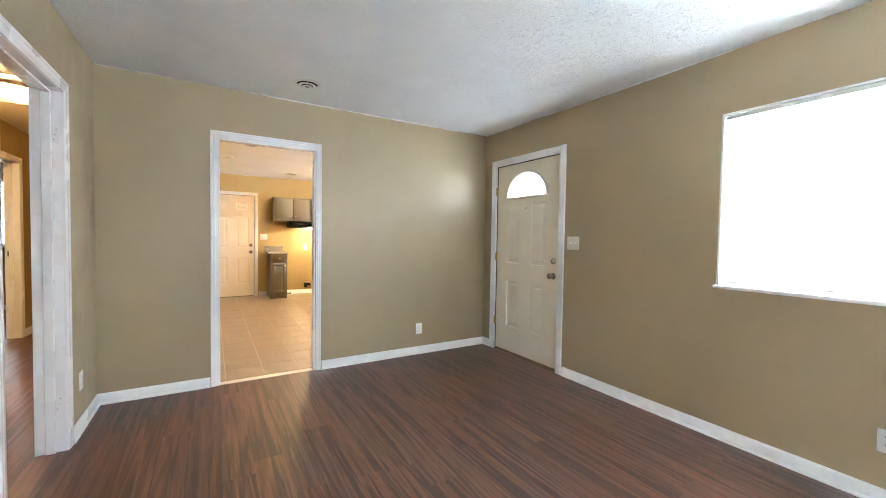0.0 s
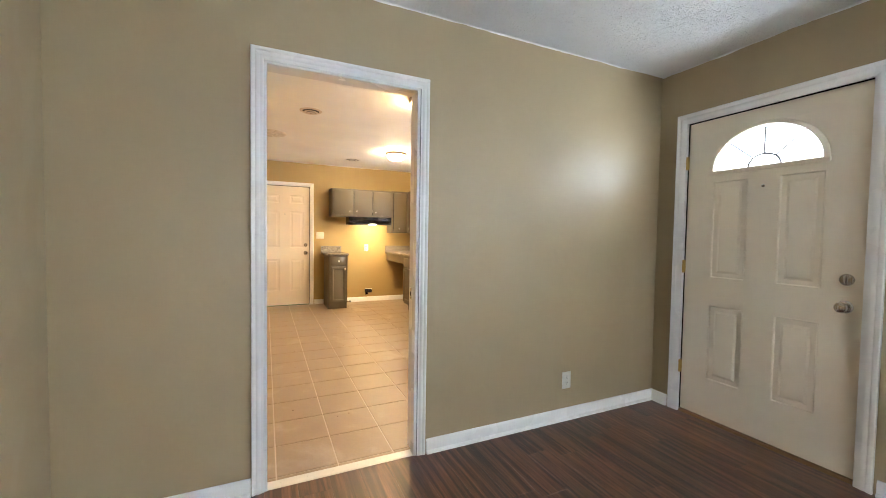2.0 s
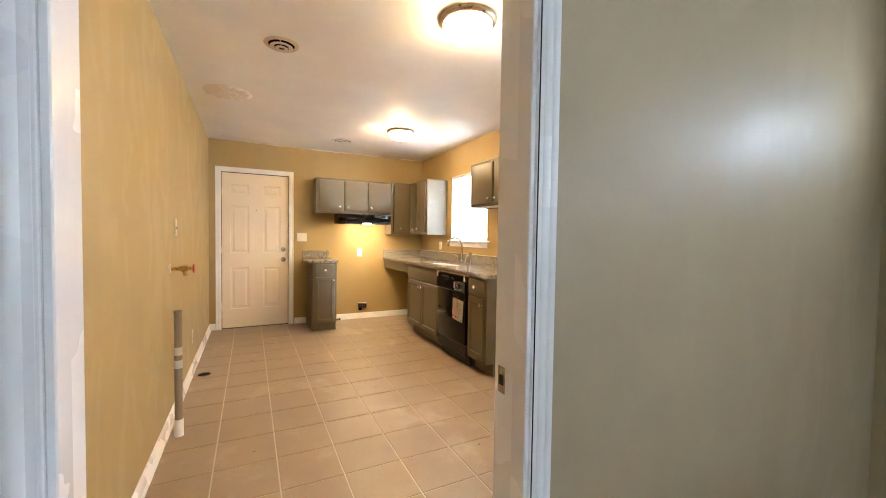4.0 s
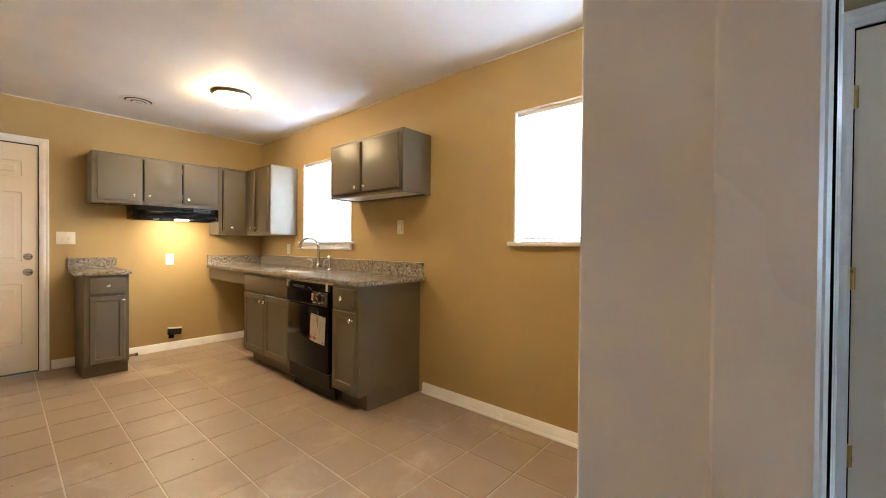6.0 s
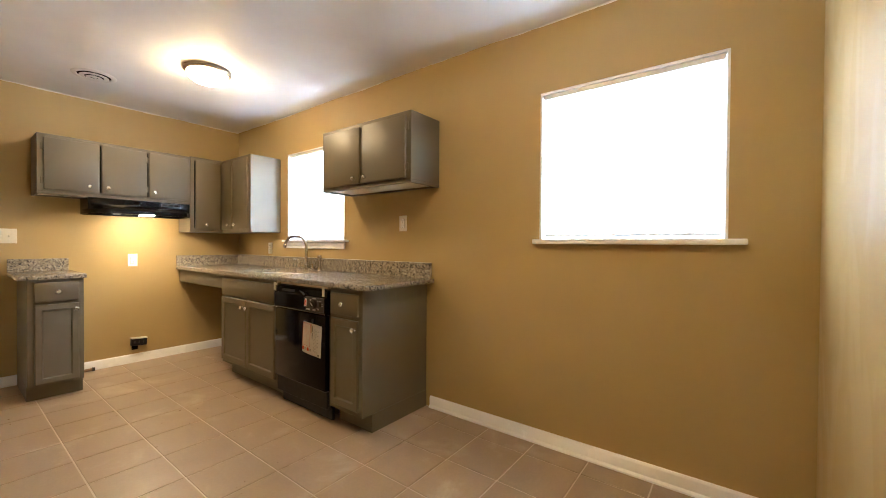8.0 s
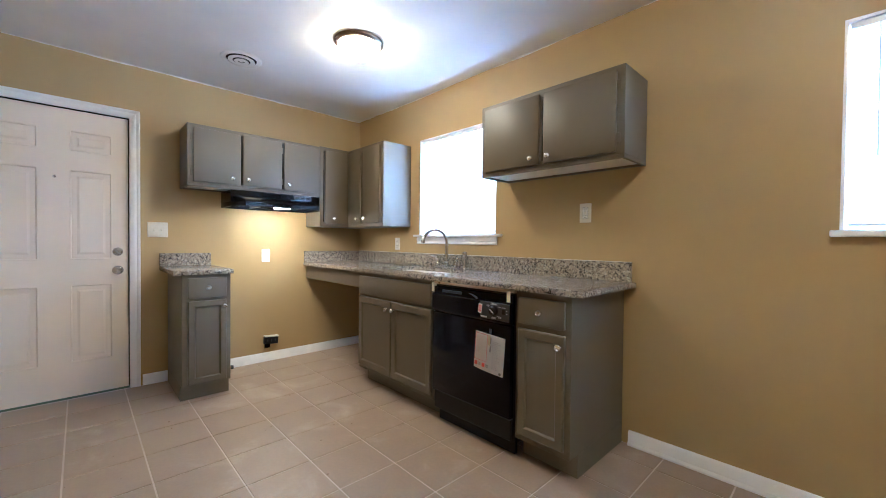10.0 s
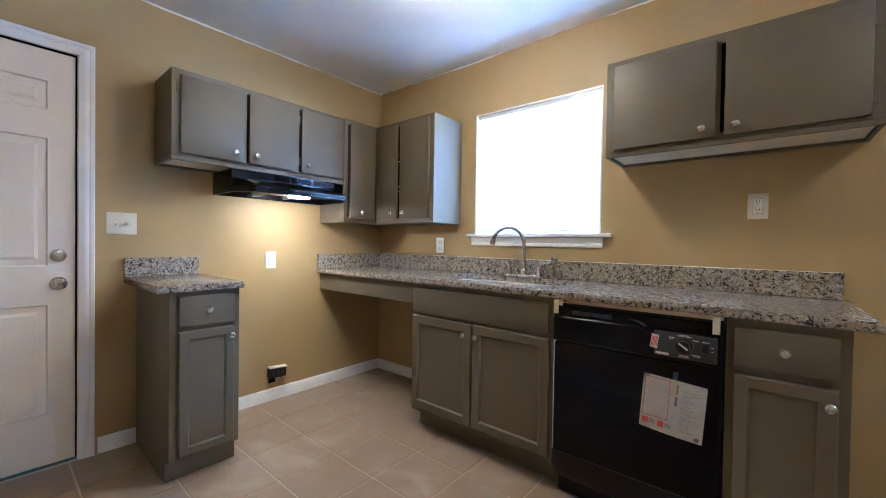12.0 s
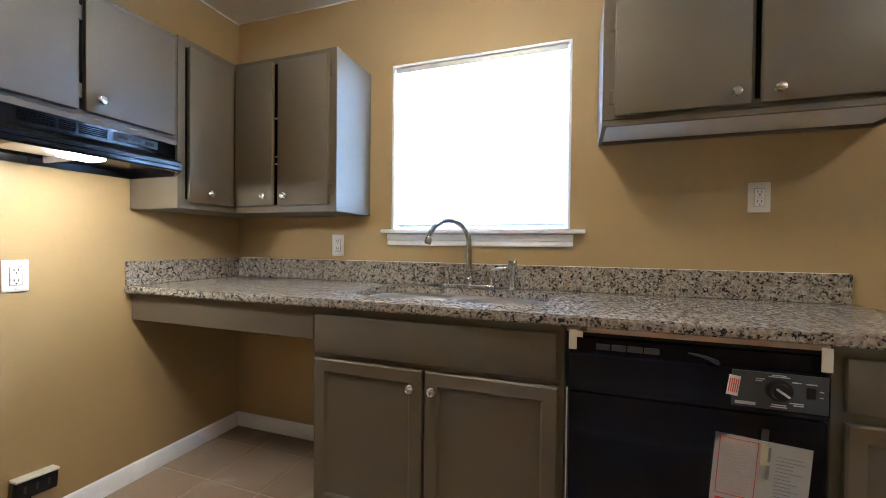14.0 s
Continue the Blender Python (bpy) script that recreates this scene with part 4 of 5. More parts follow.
def base_unit(x0, x1, z_top, m, depth, label, toe=0.10, toe_in=0.075, open_top=False):
    c = thing("base_cabinet", m @ Vector(((x0 + x1) / 2, depth / 2, 0)), label, "cabinet", "kitchen base cabinets")
    part("body", moved(box(x0, 0.0, toe, x1, depth, 0.66 if open_top else z_top, 0.002), m), CAB, c)
    if open_top:
        part("top_rail", moved(box(x0, 0.0, 0.6605, x1, 0.018, z_top), m), CAB, c)
        part("back_panel", moved(box(x0, depth - 0.012, 0.6605, x1, depth, z_top), m), CAB, c)
        for a in (x0, x1 - 0.016):
            part("side_panel", moved(box(a, 0.0185, 0.6605, a + 0.016, depth - 0.0125, z_top), m), CAB, c)
    part("toe_kick", moved(box(x0, toe_in, 0.0, x1, depth, toe - 0.0005), m), CAB, c)
    return c


# narrow cabinet beside the back door
MS = facing(0, 4.42, 0, 0)
narrow = base_unit(-1.80, -1.497, 0.884, MS, KY1 - 4.42 - 0.03, "narrow taupe base cabinet with one drawer and one door", 0.105, 0.05)
dr = part("drawer", moved(box(-1.765, -0.019, 0.722, -1.527, -0.001, 0.862, 0.005, 2), MS), CAB, narrow)
small_knob(dr, MS @ pose(-1.645, -0.019, 0.795))
framed_door(narrow, -1.765, -1.527, 0.12, 0.70, MS, (-1.545, 0.655), 0.045)
top2 = thing("countertop", (-1.67, 4.7, 0.885), "short speckled granite countertop with a backsplash", "countertop", "granite countertops")
part("slab", box(-1.850, 4.395, 0.885, -1.482, KY1 - 0.002, 0.917, 0.003, 2), GRANITE, top2)
part("backsplash", box(-1.850, KY1 - 0.022, 0.918, -1.495, KY1 - 0.002, 1.02, 0.002), GRANITE, top2)

# sink cabinet, dishwasher, end cabinet
FX = -0.655
MB = facing(FX, 0, 0, -90)
sinkc = base_unit(-4.01, -3.105, 0.884, MB, KX1 - FX - 0.005, "taupe sink base cabinet with two framed doors", 0.115, 0.08, True)
part("false_drawer", moved(box(-3.995, -0.017, 0.715, -3.127, -0.001, 0.857, 0.005, 2), MB), CAB, sinkc)
framed_door(sinkc, -3.995, -3.562, 0.145, 0.695, MB, (-3.60, 0.635))
framed_door(sinkc, -3.552, -3.122, 0.145, 0.695, MB, (-3.52, 0.635))
endc = base_unit(-2.472, -2.163, 0.884, MB, KX1 - FX - 0.005, "taupe end base cabinet with drawer and framed door", 0.115, 0.08)
dr = part("drawer", moved(box(-2.448, -0.019, 0.722, -2.19, -0.001, 0.855, 0.005, 2), MB), CAB, endc)
small_knob(dr, MB @ pose(-2.318, -0.019, 0.79))
framed_door(endc, -2.448, -2.19, 0.15, 0.695, MB, (-2.212, 0.645), 0.048)
apron = thing("counter_apron", (FX + 0.02, 4.5, 0.755), "taupe painted board under the countertop by the knee space", "apron board")
part("board", box(FX, 4.012, 0.758, FX + 0.02, KY1 - 0.004, 0.884, 0.002), CAB, apron)


def rounded(cx, cy, hx, hy, r, n=8):
    pts = []
    for qx, qy, a0 in ((1, 1, 0), (-1, 1, 90), (-1, -1, 180), (1, -1, 270)):
        for k in range(n + 1):
            a = radians(a0 + 90 * k / n)
            pts.append((cx + qx * (hx - r) + r * math.cos(a), cy + qy * (hy - r) + r * math.sin(a)))
    return pts


def slab_with_hole(x0, y0, x1, y1, z0, z1, hole):
    bm = bmesh.new()
    loops = []
    for z in (z1, z0):
        o = [bm.verts.new((*p, z)) for p in ((x0, y0), (x1, y0), (x1, y1), (x0, y1))]
        i = [bm.verts.new((*p, z)) for p in hole]
        es = [bm.edges.new((l[k], l[(k + 1) % len(l)])) for l in (o, i) for k in range(len(l))]
        bmesh.ops.triangle_fill(bm, use_beauty=True, edges=es)
        loops.append((o, i))
    for a, b in zip(*loops):
        for k in range(len(a)):
            bm.faces.new((a[k], a[(k + 1) % len(a)], b[(k + 1) % len(b)], b[k]))
    return bm


SINK = rounded(-0.350, 3.565, 0.194, 0.395, 0.14)
top1 = thing("countertop", (-0.37, 3.55, 0.885), "long speckled granite countertop with backsplash and sink cutout", "countertop", "granite countertops")
bm = slab_with_hole(-0.685, 2.10, KX1 - 0.002, KY1 - 0.002, 0.885, 0.917, SINK)
bmesh.ops.bevel(bm, geom=[e for e in bm.edges if all(v.co.x < -0.68 or v.co.y < 2.11 for v in e.verts) and not e.is_boundary and e.calc_face_angle(0) > 1], offset=0.005, segments=2, affect="EDGES")
part("slab", bm, GRANITE, top1)
part("backsplash", box(KX1 - 0.022, 2.122, 0.918, KX1 - 0.002, KY1 - 0.0225, 1.028, 0.002), GRANITE, top1)
part("caulk_line", extruded([(0.0, 0.0), (0.002, 0.0), (0.001, 0.0012), (0.0, 0.0015)], KY1 - 0.03 - 2.125, facing(KX1, KY1 - 0.03, 1.0278, -90)), CEIL, top1, "thin white caulk line")
part("backsplash", box(-0.682, KY1 - 0.022, 0.918, KX1 - 0.002, KY1 - 0.002, 1.028, 0.002), GRANITE, top1)

sink = thing("kitchen_sink", (-0.345, 3.545, 0.70), "brushed steel double-bowl sink set under the granite", "sink")
SX = -0.350


def bowl(cy, hy):
    bm = bmesh.new()
    levels = [(-0.001, 0.8825, 0.13), (0.003, 0.876, 0.128), (0.012, 0.74, 0.11), (0.035, 0.715, 0.07), (0.12, 0.706, 0.05)]
    rings = []
    for inset, z, r in levels:
        rings.append([bm.verts.new((*p, z)) for p in rounded(SX, cy, 0.204 - inset, hy - inset, min(r, hy - inset - 0.001))])
    for a, b in zip(rings, rings[1:]):
        for k in range(len(a)):
            bm.faces.new((a[k], a[(k + 1) % len(a)], b[(k + 1) % len(b)], b[k]))
    bm.faces.new(rings[-1])
    bmesh.ops.recalc_face_normals(bm, faces=bm.faces)
    return bm


for cy, hy in ((3.762, 0.186), (3.366, 0.186)):
    b = part("bowl", bowl(cy, hy), SINK_STEEL, sink)
    part("drain", moved(lathe([(0.045, 0), (0.043, 0.003), (0.030, 0.002), (0.028, -0.004), (0, -0.004)], 24), pose(SX, cy, 0.707)), NICKEL, b)
for cy, hy, a, z in ((3.762, 0.186, 3.565, 3.985), (3.366, 0.186, 3.145, 3.565)):
    part("rim", slab_with_hole(-0.585, a, -0.115, z, 0.8805, 0.8835, rounded(SX, cy, 0.205, hy + 0.001, 0.13)), STEEL, sink)

faucet = thing("faucet", (-0.125, 3.55, 0.917), "brushed nickel high-arc kitchen faucet with two lever handles", "faucet")
part("base_plate", box(-0.151, 3.422, 0.9172, -0.098, 3.678, 0.938, 0.007, 3), NICKEL, faucet)
arc = [(-0.125, 3.55, 0.935), (-0.125, 3.55, 1.06), (-0.125, 3.55, 1.13)]
for k in range(1, 15):
    a = math.pi * k / 14 * 0.93
    s = 0.098 * (1 - math.cos(a))
    arc.append((-0.125 - 0.60 * s, 3.55 + 0.80 * s, 1.13 + 0.103 * math.sin(a)))
part("spout", tube(arc, [0.0140] * 2 + [0.0122] * (len(arc) - 2), 16), NICKEL, faucet)
e = Vector(arc[-1])
way = (e - Vector(arc[-2])).normalized()
part("aerator", tube([e - way * 0.006, e, e + way * 0.004, e + way * 0.022, e + way * 0.030, e + way * 0.031], [0.0128, 0.0145, 0.0160, 0.0160, 0.0145, 0.011], 18), NICKEL, faucet)
part("collar", moved(lathe([(0.021, 0), (0.021, 0.03), (0.017, 0.036), (0.014, 0.038)], 20), pose(-0.125, 3.55, 0.934)), NICKEL, faucet)
for y, s in ((3.447, -1), (3.655, 1)):
    h = part("handle", moved(lathe([(0.018, 0), (0.018, 0.012), (0.014, 0.022), (0.0125, 0.05), (0, 0.056)], 18), pose(-0.125, y, 0.937)), NICKEL, faucet)
    u, w = (0.0, -1.0) if s < 0 else (-0.8, 0.35)
    part("lever", tube([(-0.125, y, 0.970), (-0.125 + 0.004 * u, y + 0.004 * w, 0.992), (-0.125 + 0.016 * u, y + 0.016 * w, 1.006), (-0.125 + 0.036 * u, y + 0.036 * w, 1.013), (-0.125 + 0.074 * u, y + 0.074 * w, 1.015)], [0.012, 0.0115, 0.010, 0.008, 0.0062], 12), NICKEL, h)
spray = thing("side_sprayer", (-0.125, 3.345, 0.917), "brushed nickel side sprayer standing on the granite", "sprayer")
part("base_ring", moved(lathe([(0.022, 0), (0.022, 0.006), (0.015, 0.014), (0.013, 0.03)], 20), pose(-0.125, 3.345, 0.9172)), NICKEL, spray)
part("wand", moved(lathe([(0.011, 0), (0.012, 0.05), (0.014, 0.072), (0.019, 0.086), (0.021, 0.10), (0.016, 0.112), (0, 0.116)], 18), pose(-0.125, 3.345, 0.944)), NICKEL, spray)

# dishwasher
dishw = thing("dishwasher", (-0.36, 2.79, 0), "black dishwasher with dial, papers and tape still on", "dishwasher")
MD = facing(-0.660, 0, 0, -90)
part("body", moved(box(-3.100, 0.015, 0.095, -2.478, 0.58, 0.868), MD), BLACK_MATT, dishw)
part("door", moved(box(-3.092, -0.022, 0.205, -2.488, 0.013, 0.695, 0.006, 2), MD), BLACK, dishw)
panel = part("control_panel", moved(extruded([(-0.013, 0.0), (0.022, 0.0), (0.029, 0.010), (0.0275, 0.106), (0.022, 0.112), (0.009, 0.113), (0.006, 0.152), (-0.013, 0.154)], 0.604, pose(-3.092, 0, 0.700)), MD), BLACK, dishw)
part("toe_panel", moved(box(-3.088, -0.005, 0.085, -2.492, 0.013, 0.198, 0.003), MD), BLACK_MATT, dishw)
part("kick", moved(box(-3.085, 0.04, 0.0, -2.495, 0.06, 0.0945), MD), BLACK_MATT, dishw)
part("trim_line", moved(box(-3.092, -0.016, 0.199, -2.488, 0.008, 0.204), MD), DARK_GREY, dishw)
for k in range(4):
    part("vent_slot", moved(box(-3.018 + 0.042 * k, -0.0085, 0.822, -2.980 + 0.042 * k, 0.0, 0.838, 0.001), MD @ pose(0, -0.004, 0)), DARK_GREY, panel)
part("handle_lip", moved(tube([(-2.785, -0.016, 0.836), (-2.75, -0.022, 0.831), (-2.725, -0.026, 0.822), (-2.718, -0.026, 0.815)], [0.002, 0.004, 0.006, 0.004], 8), MD), DARK_GREY, panel)
fp = part("dial_plate", moved(box(-2.690, -0.032, 0.716, -2.492, -0.027, 0.808, 0.001), MD), DARK_GREY, panel)
part("dial", moved(lathe([(0, 0), (0.029, 0), (0.028, 0.006), (0.021, 0.010), (0.019, 0.022), (0, 0.023)], 28), MD @ pose(-2.592, -0.032, 0.766, 90, 0, 0)), BLACK_MATT, fp)
part("pointer", moved(box(-0.017, -0.0565, -0.003, 0.017, -0.054, 0.003, 0.001), MD @ pose(-2.592, 0, 0.766, 0, 35, 0)), STEEL, fp)
part("rocker", moved(box(-2.537, -0.036, 0.752, -2.518, -0.0325, 0.780, 0.002), MD), BLACK_MATT, fp)
part("badge", moved(box(-2.684, -0.0335, 0.722, -2.640, -0.0325, 0.730), MD), STEEL, fp)
for x, z, w in ((-2.592, 0.803, 0.030), (-2.592, 0.799, 0.044), (-2.630, 0.791, 0.018), (-2.634, 0.786, 0.014), (-2.556, 0.789, 0.018), (-2.592, 0.729, 0.030), (-2.592, 0.724, 0.034), (-2.556, 0.737, 0.028), (-2.552, 0.732, 0.020), (-2.527, 0.788, 0.022), (-2.507, 0.772, 0.008), (-2.507, 0.758, 0.008)):
    part("marking", moved(box(x - w / 2, -0.0335, z - 0.0012, x + w / 2, -0.0325, z + 0.0012), MD), STEEL, fp)
part("red_sticker", moved(box(-0.0125, -0.0345, -0.026, 0.0125, -0.0335, 0.026), MD @ pose(-2.688, 0, 0.768, 0, 8, 0)), PAPER, panel)
for k in range(5):
    part("sticker_print", moved(box(-0.009 + 0.0045 * k - 0.0012, -0.0352, -0.018, -0.009 + 0.0045 * k + 0.0012, -0.0346, 0.018), MD @ pose(-2.688, 0, 0.768, 0, 8, 0)), RED_INK, panel)
for x in (-3.082, -2.497):
    part("tape", moved(box(x - 0.011, -0.033, 0.822, x + 0.011, -0.030, 0.880, 0.0005), MD), TAPE, panel)
part("tape", moved(box(-3.09, -0.029, 0.858, -3.055, -0.026, 0.874), MD), TAPE, panel)
part("filler_strip", moved(box(-3.10, -0.006, 0.868, -2.478, 0.03, 0.8845, 0.001), MD), RAW_WOOD, dishw, "bare wood strip")
# thin pale vertical line along the door's left edge
part("edge_strip", moved(box(-3.0990, -0.012, 0.20, -3.0945, 0.012, 0.695, 0.001), MD), ALUMINIUM, dishw, "thin pale edge strip")
part("stain", moved(lathe([(0, -0.001), (0.012, -0.001), (0.010, 0.0012), (0, 0.0016)], 11), MD @ pose(-3.052, -0.0055, 0.8765, 90, 0, 0) @ Matrix.Diagonal((1.0, 0.6, 1.0, 1.0))), OAK, dishw, "brown stain on the strip")

leaflet = thing("leaflet", (-0.70, 2.63, 0.42), "printed paper leaflet taped to the dishwasher", "leaflet")
MP = MD @ pose(-2.627, -0.0255, 0.528, 0, 4, 0)
sheet = bmesh.new()
n = 8
g = [[sheet.verts.new((-0.103 + 0.206 * i / n, -0.006 * math.sin(math.pi * i / n) * (1 - j / n) - 0.001, -0.104 + 0.208 * j / n)) for i in range(n + 1)] for j in range(n + 1)]
for j in range(n):
    for i in range(n):
        sheet.faces.new((g[j][i], g[j][i + 1], g[j + 1][i + 1], g[j + 1][i]))
bmesh.ops.solidify(sheet, geom=sheet.faces[:], thickness=0.0006)
pp = part("sheet", moved(sheet, MP), PAPER, leaflet)
for a, b, c, d in ((-0.095, -0.05, -0.093, 0.098), (-0.012, -0.05, -0.010, 0.098), (-0.095, 0.096, -0.010, 0.098), (-0.095, -0.052, -0.010, -0.05)):
    part("red_border", moved(box(a, -0.0085, b, c, -0.0078, d), MP), RED_INK, pp)
rng = random.Random(5)
for k in range(15):
    part("text_line", moved(box(-0.084, -0.0085, -0.04 + 0.0088 * k, -0.084 + rng.uniform(0.04, 0.066), -0.008, -0.0386 + 0.0088 * k), MP), PALE_RED, pp)
for k in range(17):
    part("text_line", moved(box(0.028, -0.0085, -0.075 + 0.0092 * k, 0.028 + rng.uniform(0.03, 0.058), -0.008, -0.0740 + 0.0092 * k), MP), INK, pp)
for x in (-0.083, -0.03):
    part("pictogram", moved(box(x - 0.010, -0.0085, -0.084, x + 0.010, -0.008, -0.062), MP), RED_INK, pp)
    for k in range(3):
        part("text_line", moved(box(x + 0.014, -0.0085, -0.080 + 0.006 * k, x + 0.034, -0.008, -0.0775 + 0.006 * k), MP), INK, pp)
for z in (0.01, 0.055):
    part("text_block", moved(box(0.008, -0.0085, z, 0.016, -0.008, z + 0.036), MP), INK, pp)
part("emblem", moved(lathe([(0, 0), (0.008, 0), (0.008, 0.0006), (0, 0.0006)], 20), MP @ pose(0.086, -0.0078, -0.09, 90, 0, 0)), INK, pp)
part("tape", moved(box(-0.006, -0.0092, 0.045, 0.010, -0.0086, 0.104), MP), TAPE_OLD, pp)
part("tape", moved(box(-0.006, -0.0040, 0.1045, 0.010, -0.0030, 0.135), MP), DARK_GREY, pp)

# range hood
hood = thing("range_hood", (-1.04, 4.78, 1.40), "black under-cabinet range hood with its lamp on", "range hood")
HXA, HXB = -1.416, -0.656


def hood_ring(bm, lip, z, inset=0.0):
    """Hood outline seen from above; lip: how far its front edge comes forward."""
    pts = ((HXA + inset, KY1 - 0.003 - inset), (HXA + inset, 4.735), (-1.34 + inset, 4.722 - lip + inset), (-0.73 - inset, 4.722 - lip + inset), (HXB - inset, 4.735), (HXB - inset, KY1 - 0.003 - inset))
    return [bm.verts.new((x, y, z)) for x, y in pts]


bm = bmesh.new()
rings = [hood_ring(bm, 0.0, 1.5395), hood_ring(bm, 0.0, 1.488), hood_ring(bm, 0.112, 1.447), hood_ring(bm, 0.122, 1.440), hood_ring(bm, 0.122, 1.410), hood_ring(bm, 0.116, 1.405), hood_ring(bm, 0.116, 1.405, 0.012), hood_ring(bm, 0.112, 1.432, 0.016)]
for a, c in zip(rings, rings[1:]):
    for k in range(6):
        bm.faces.new((a[k], a[(k + 1) % 6], c[(k + 1) % 6], c[k]))
bm.faces.new(rings[0])
bm.faces.new(rings[-1])
part("shell", bm, HOOD_BLACK, hood)
part("filter", moved(box(-0.10, -0.16, -0.003, 0.10, 0.16, 0.003, 0.002), pose(-1.095, 4.80, 1.4265, 4, 0, 0)), MESH_FILTER, hood, "greasy aluminium mesh filter")
for x in (-1.200, -0.990):
    part("filter_rail", box(x - 0.006, 4.64, 1.411, x + 0.006, 4.96, 1.4315, 0.001), MESH_FILTER, hood)
part("lamp_lens", box(-1.072, 4.650, 1.403, -0.965, 4.738, 1.4305, 0.010, 3), HOOD_LENS, hood, "lit lamp lens")
part("front_seam", box(-1.33, 4.5985, 1.4235, -0.74, 4.6005, 1.4255), SHADOW_GAP, hood)
for x0, x1 in ((-1.17, -1.075), (-1.065, -1.02), (-1.012, -0.925)):
    for k in range(5):
        part("vent_slot", box(x0, 4.7195, 1.499 + 0.0068 * k, x1, 4.7225, 1.5025 + 0.0068 * k), SHADOW_GAP, hood)
panel_h = part("switch_panel", box(-0.905, 4.7165, 1.500, -0.745, 4.7225, 1.531, 0.003, 2), DARK_GREY, hood)
for k in range(3):
    part("switch_button", box(-0.893 + 0.048 * k, 4.7135, 1.507, -0.858 + 0.048 * k, 4.7168, 1.522, 0.002), BLACK_MATT, panel_h)

# range power box
pbox = thing("outlet", (-1.0, KY1 - 0.02, 0.19), "black range power outlet hanging from a torn wall hole", "outlet")
PB = facing(-1.004, KY1, 0.20, 0) @ pose(0, 0, 0, 0, 4, 0)
part("housing", moved(box(-0.062, -0.045, -0.036, 0.062, 0.0, 0.030, 0.006, 2), PB), BLACK_MATT, pbox)
for k in range(3):
    part("slot", moved(box(-0.040 + 0.034 * k, -0.047, -0.014, -0.032 + 0.034 * k, -0.0445, 0.012), PB), SLOT, pbox)
part("white_rim", moved(box(-0.064, -0.046, 0.0302, 0.064, 0.0, 0.040, 0.003, 2), PB), IVORY, pbox)
# hole in the wall drawn as a flat black patch of shade
part("wall_hole", moved(box(-0.050, -0.002, -0.078, 0.000, 0.0, -0.034), facing(-1.004, KY1, 0.20, 0)), SHADOW_GAP, pbox)
stub = thing("gas_stub", (-1.455, KY1 - 0.05, 0.01), "short brown pipe stub at the foot of the cabinet", "pipe")
part("stub", tube([(-1.49, KY1 - 0.05, 0.018), (-1.350, KY1 - 0.05, 0.02)], 0.013, 12), OAK, stub)
part("cap", tube([(-1.352, KY1 - 0.05, 0.02), (-1.332, KY1 - 0.05, 0.02)], 0.017, 12), SLOT, stub)

# ---- bare plumbing on the kitchen side wall ----
valve = thing("water_valve", (KX0, 2.36, 1.01), "old brass washer valve with red handles on the wall", "valve")
part("flange", moved(lathe([(0, 0), (0.032, 0), (0.03, 0.006), (0.014, 0.01), (0, 0.01)], 20), pose(KX0, 2.36, 1.01, 0, 90, 0)), STEEL, valve)
part("body", tube([(KX0, 2.36, 1.01), (KX0 + 0.055, 2.36, 1.01), (KX0 + 0.06, 2.36, 1.01), (KX0 + 0.10, 2.36, 1.01), (KX0 + 0.11, 2.36, 1.01), (KX0 + 0.13, 2.36, 1.01)], [0.013, 0.013, 0.020, 0.020, 0.012, 0.010], 14), BRASS, valve)
part("spout", tube([(KX0 + 0.075, 2.36, 1.005), (KX0 + 0.085, 2.355, 0.985), (KX0 + 0.088, 2.355, 0.965)], 0.013, 12), BRASS, valve)
part("handle", moved(lathe([(0, 0), (0.010, 0), (0.016, 0.003), (0.028, 0.002), (0.030, 0.007), (0.026, 0.011), (0.012, 0.009), (0, 0.010)], 12), pose(KX0 + 0.128, 2.36, 1.01, 0, 90, 0)), RED, valve, "worn red handle")
drainp = thing("drain_pipe", (KX0 + 0.075, 2.14, 0), "weathered metal standpipe rising from the floor", "pipe")
part("pipe", moved(lathe([(0.017, 0.0), (0.021, 0.0), (0.021, 0.76), (0.023, 0.76), (0.023, 0.772), (0.017, 0.772), (0.017, 0.70), (0.0, 0.70)], 20), pose(KX0 + 0.075, 2.14, 0)), COPPER, drainp)
part("pvc_foot", moved(lathe([(0.0215, 0.0), (0.026, 0.0), (0.026, 0.10), (0.0235, 0.104), (0.0215, 0.104)], 20), pose(KX0 + 0.075, 2.14, 0)), WHITE_PL, drainp, "pale plastic foot coupling")
for z in (0.42, 0.50):
    part("label_band", moved(lathe([(0.0214, z), (0.0217, z), (0.0217, z + 0.05), (0.0214, z + 0.05)], 20), pose(KX0 + 0.075, 2.14, 0)), STEEL, drainp)
hole = thing("floor_drain", (-2.865, 3.27, 0.0), "open round drain hole in the tile floor", "drain")
part("rim", moved(lathe([(0.046, 0.0005), (0.052, 0.004), (0.060, 0.003), (0.062, 0.0005)], 24), pose(-2.865, 3.27, 0)), COPPER, hole)
# the drain's dark depth is a black disc on the tiles
part("hole", moved(lathe([(0.0, 0.0012), (0.047, 0.0016), (0.047, 0.0005), (0, 0.0005)], 24), pose(-2.865, 3.27, 0)), SHADOW_GAP, hole)


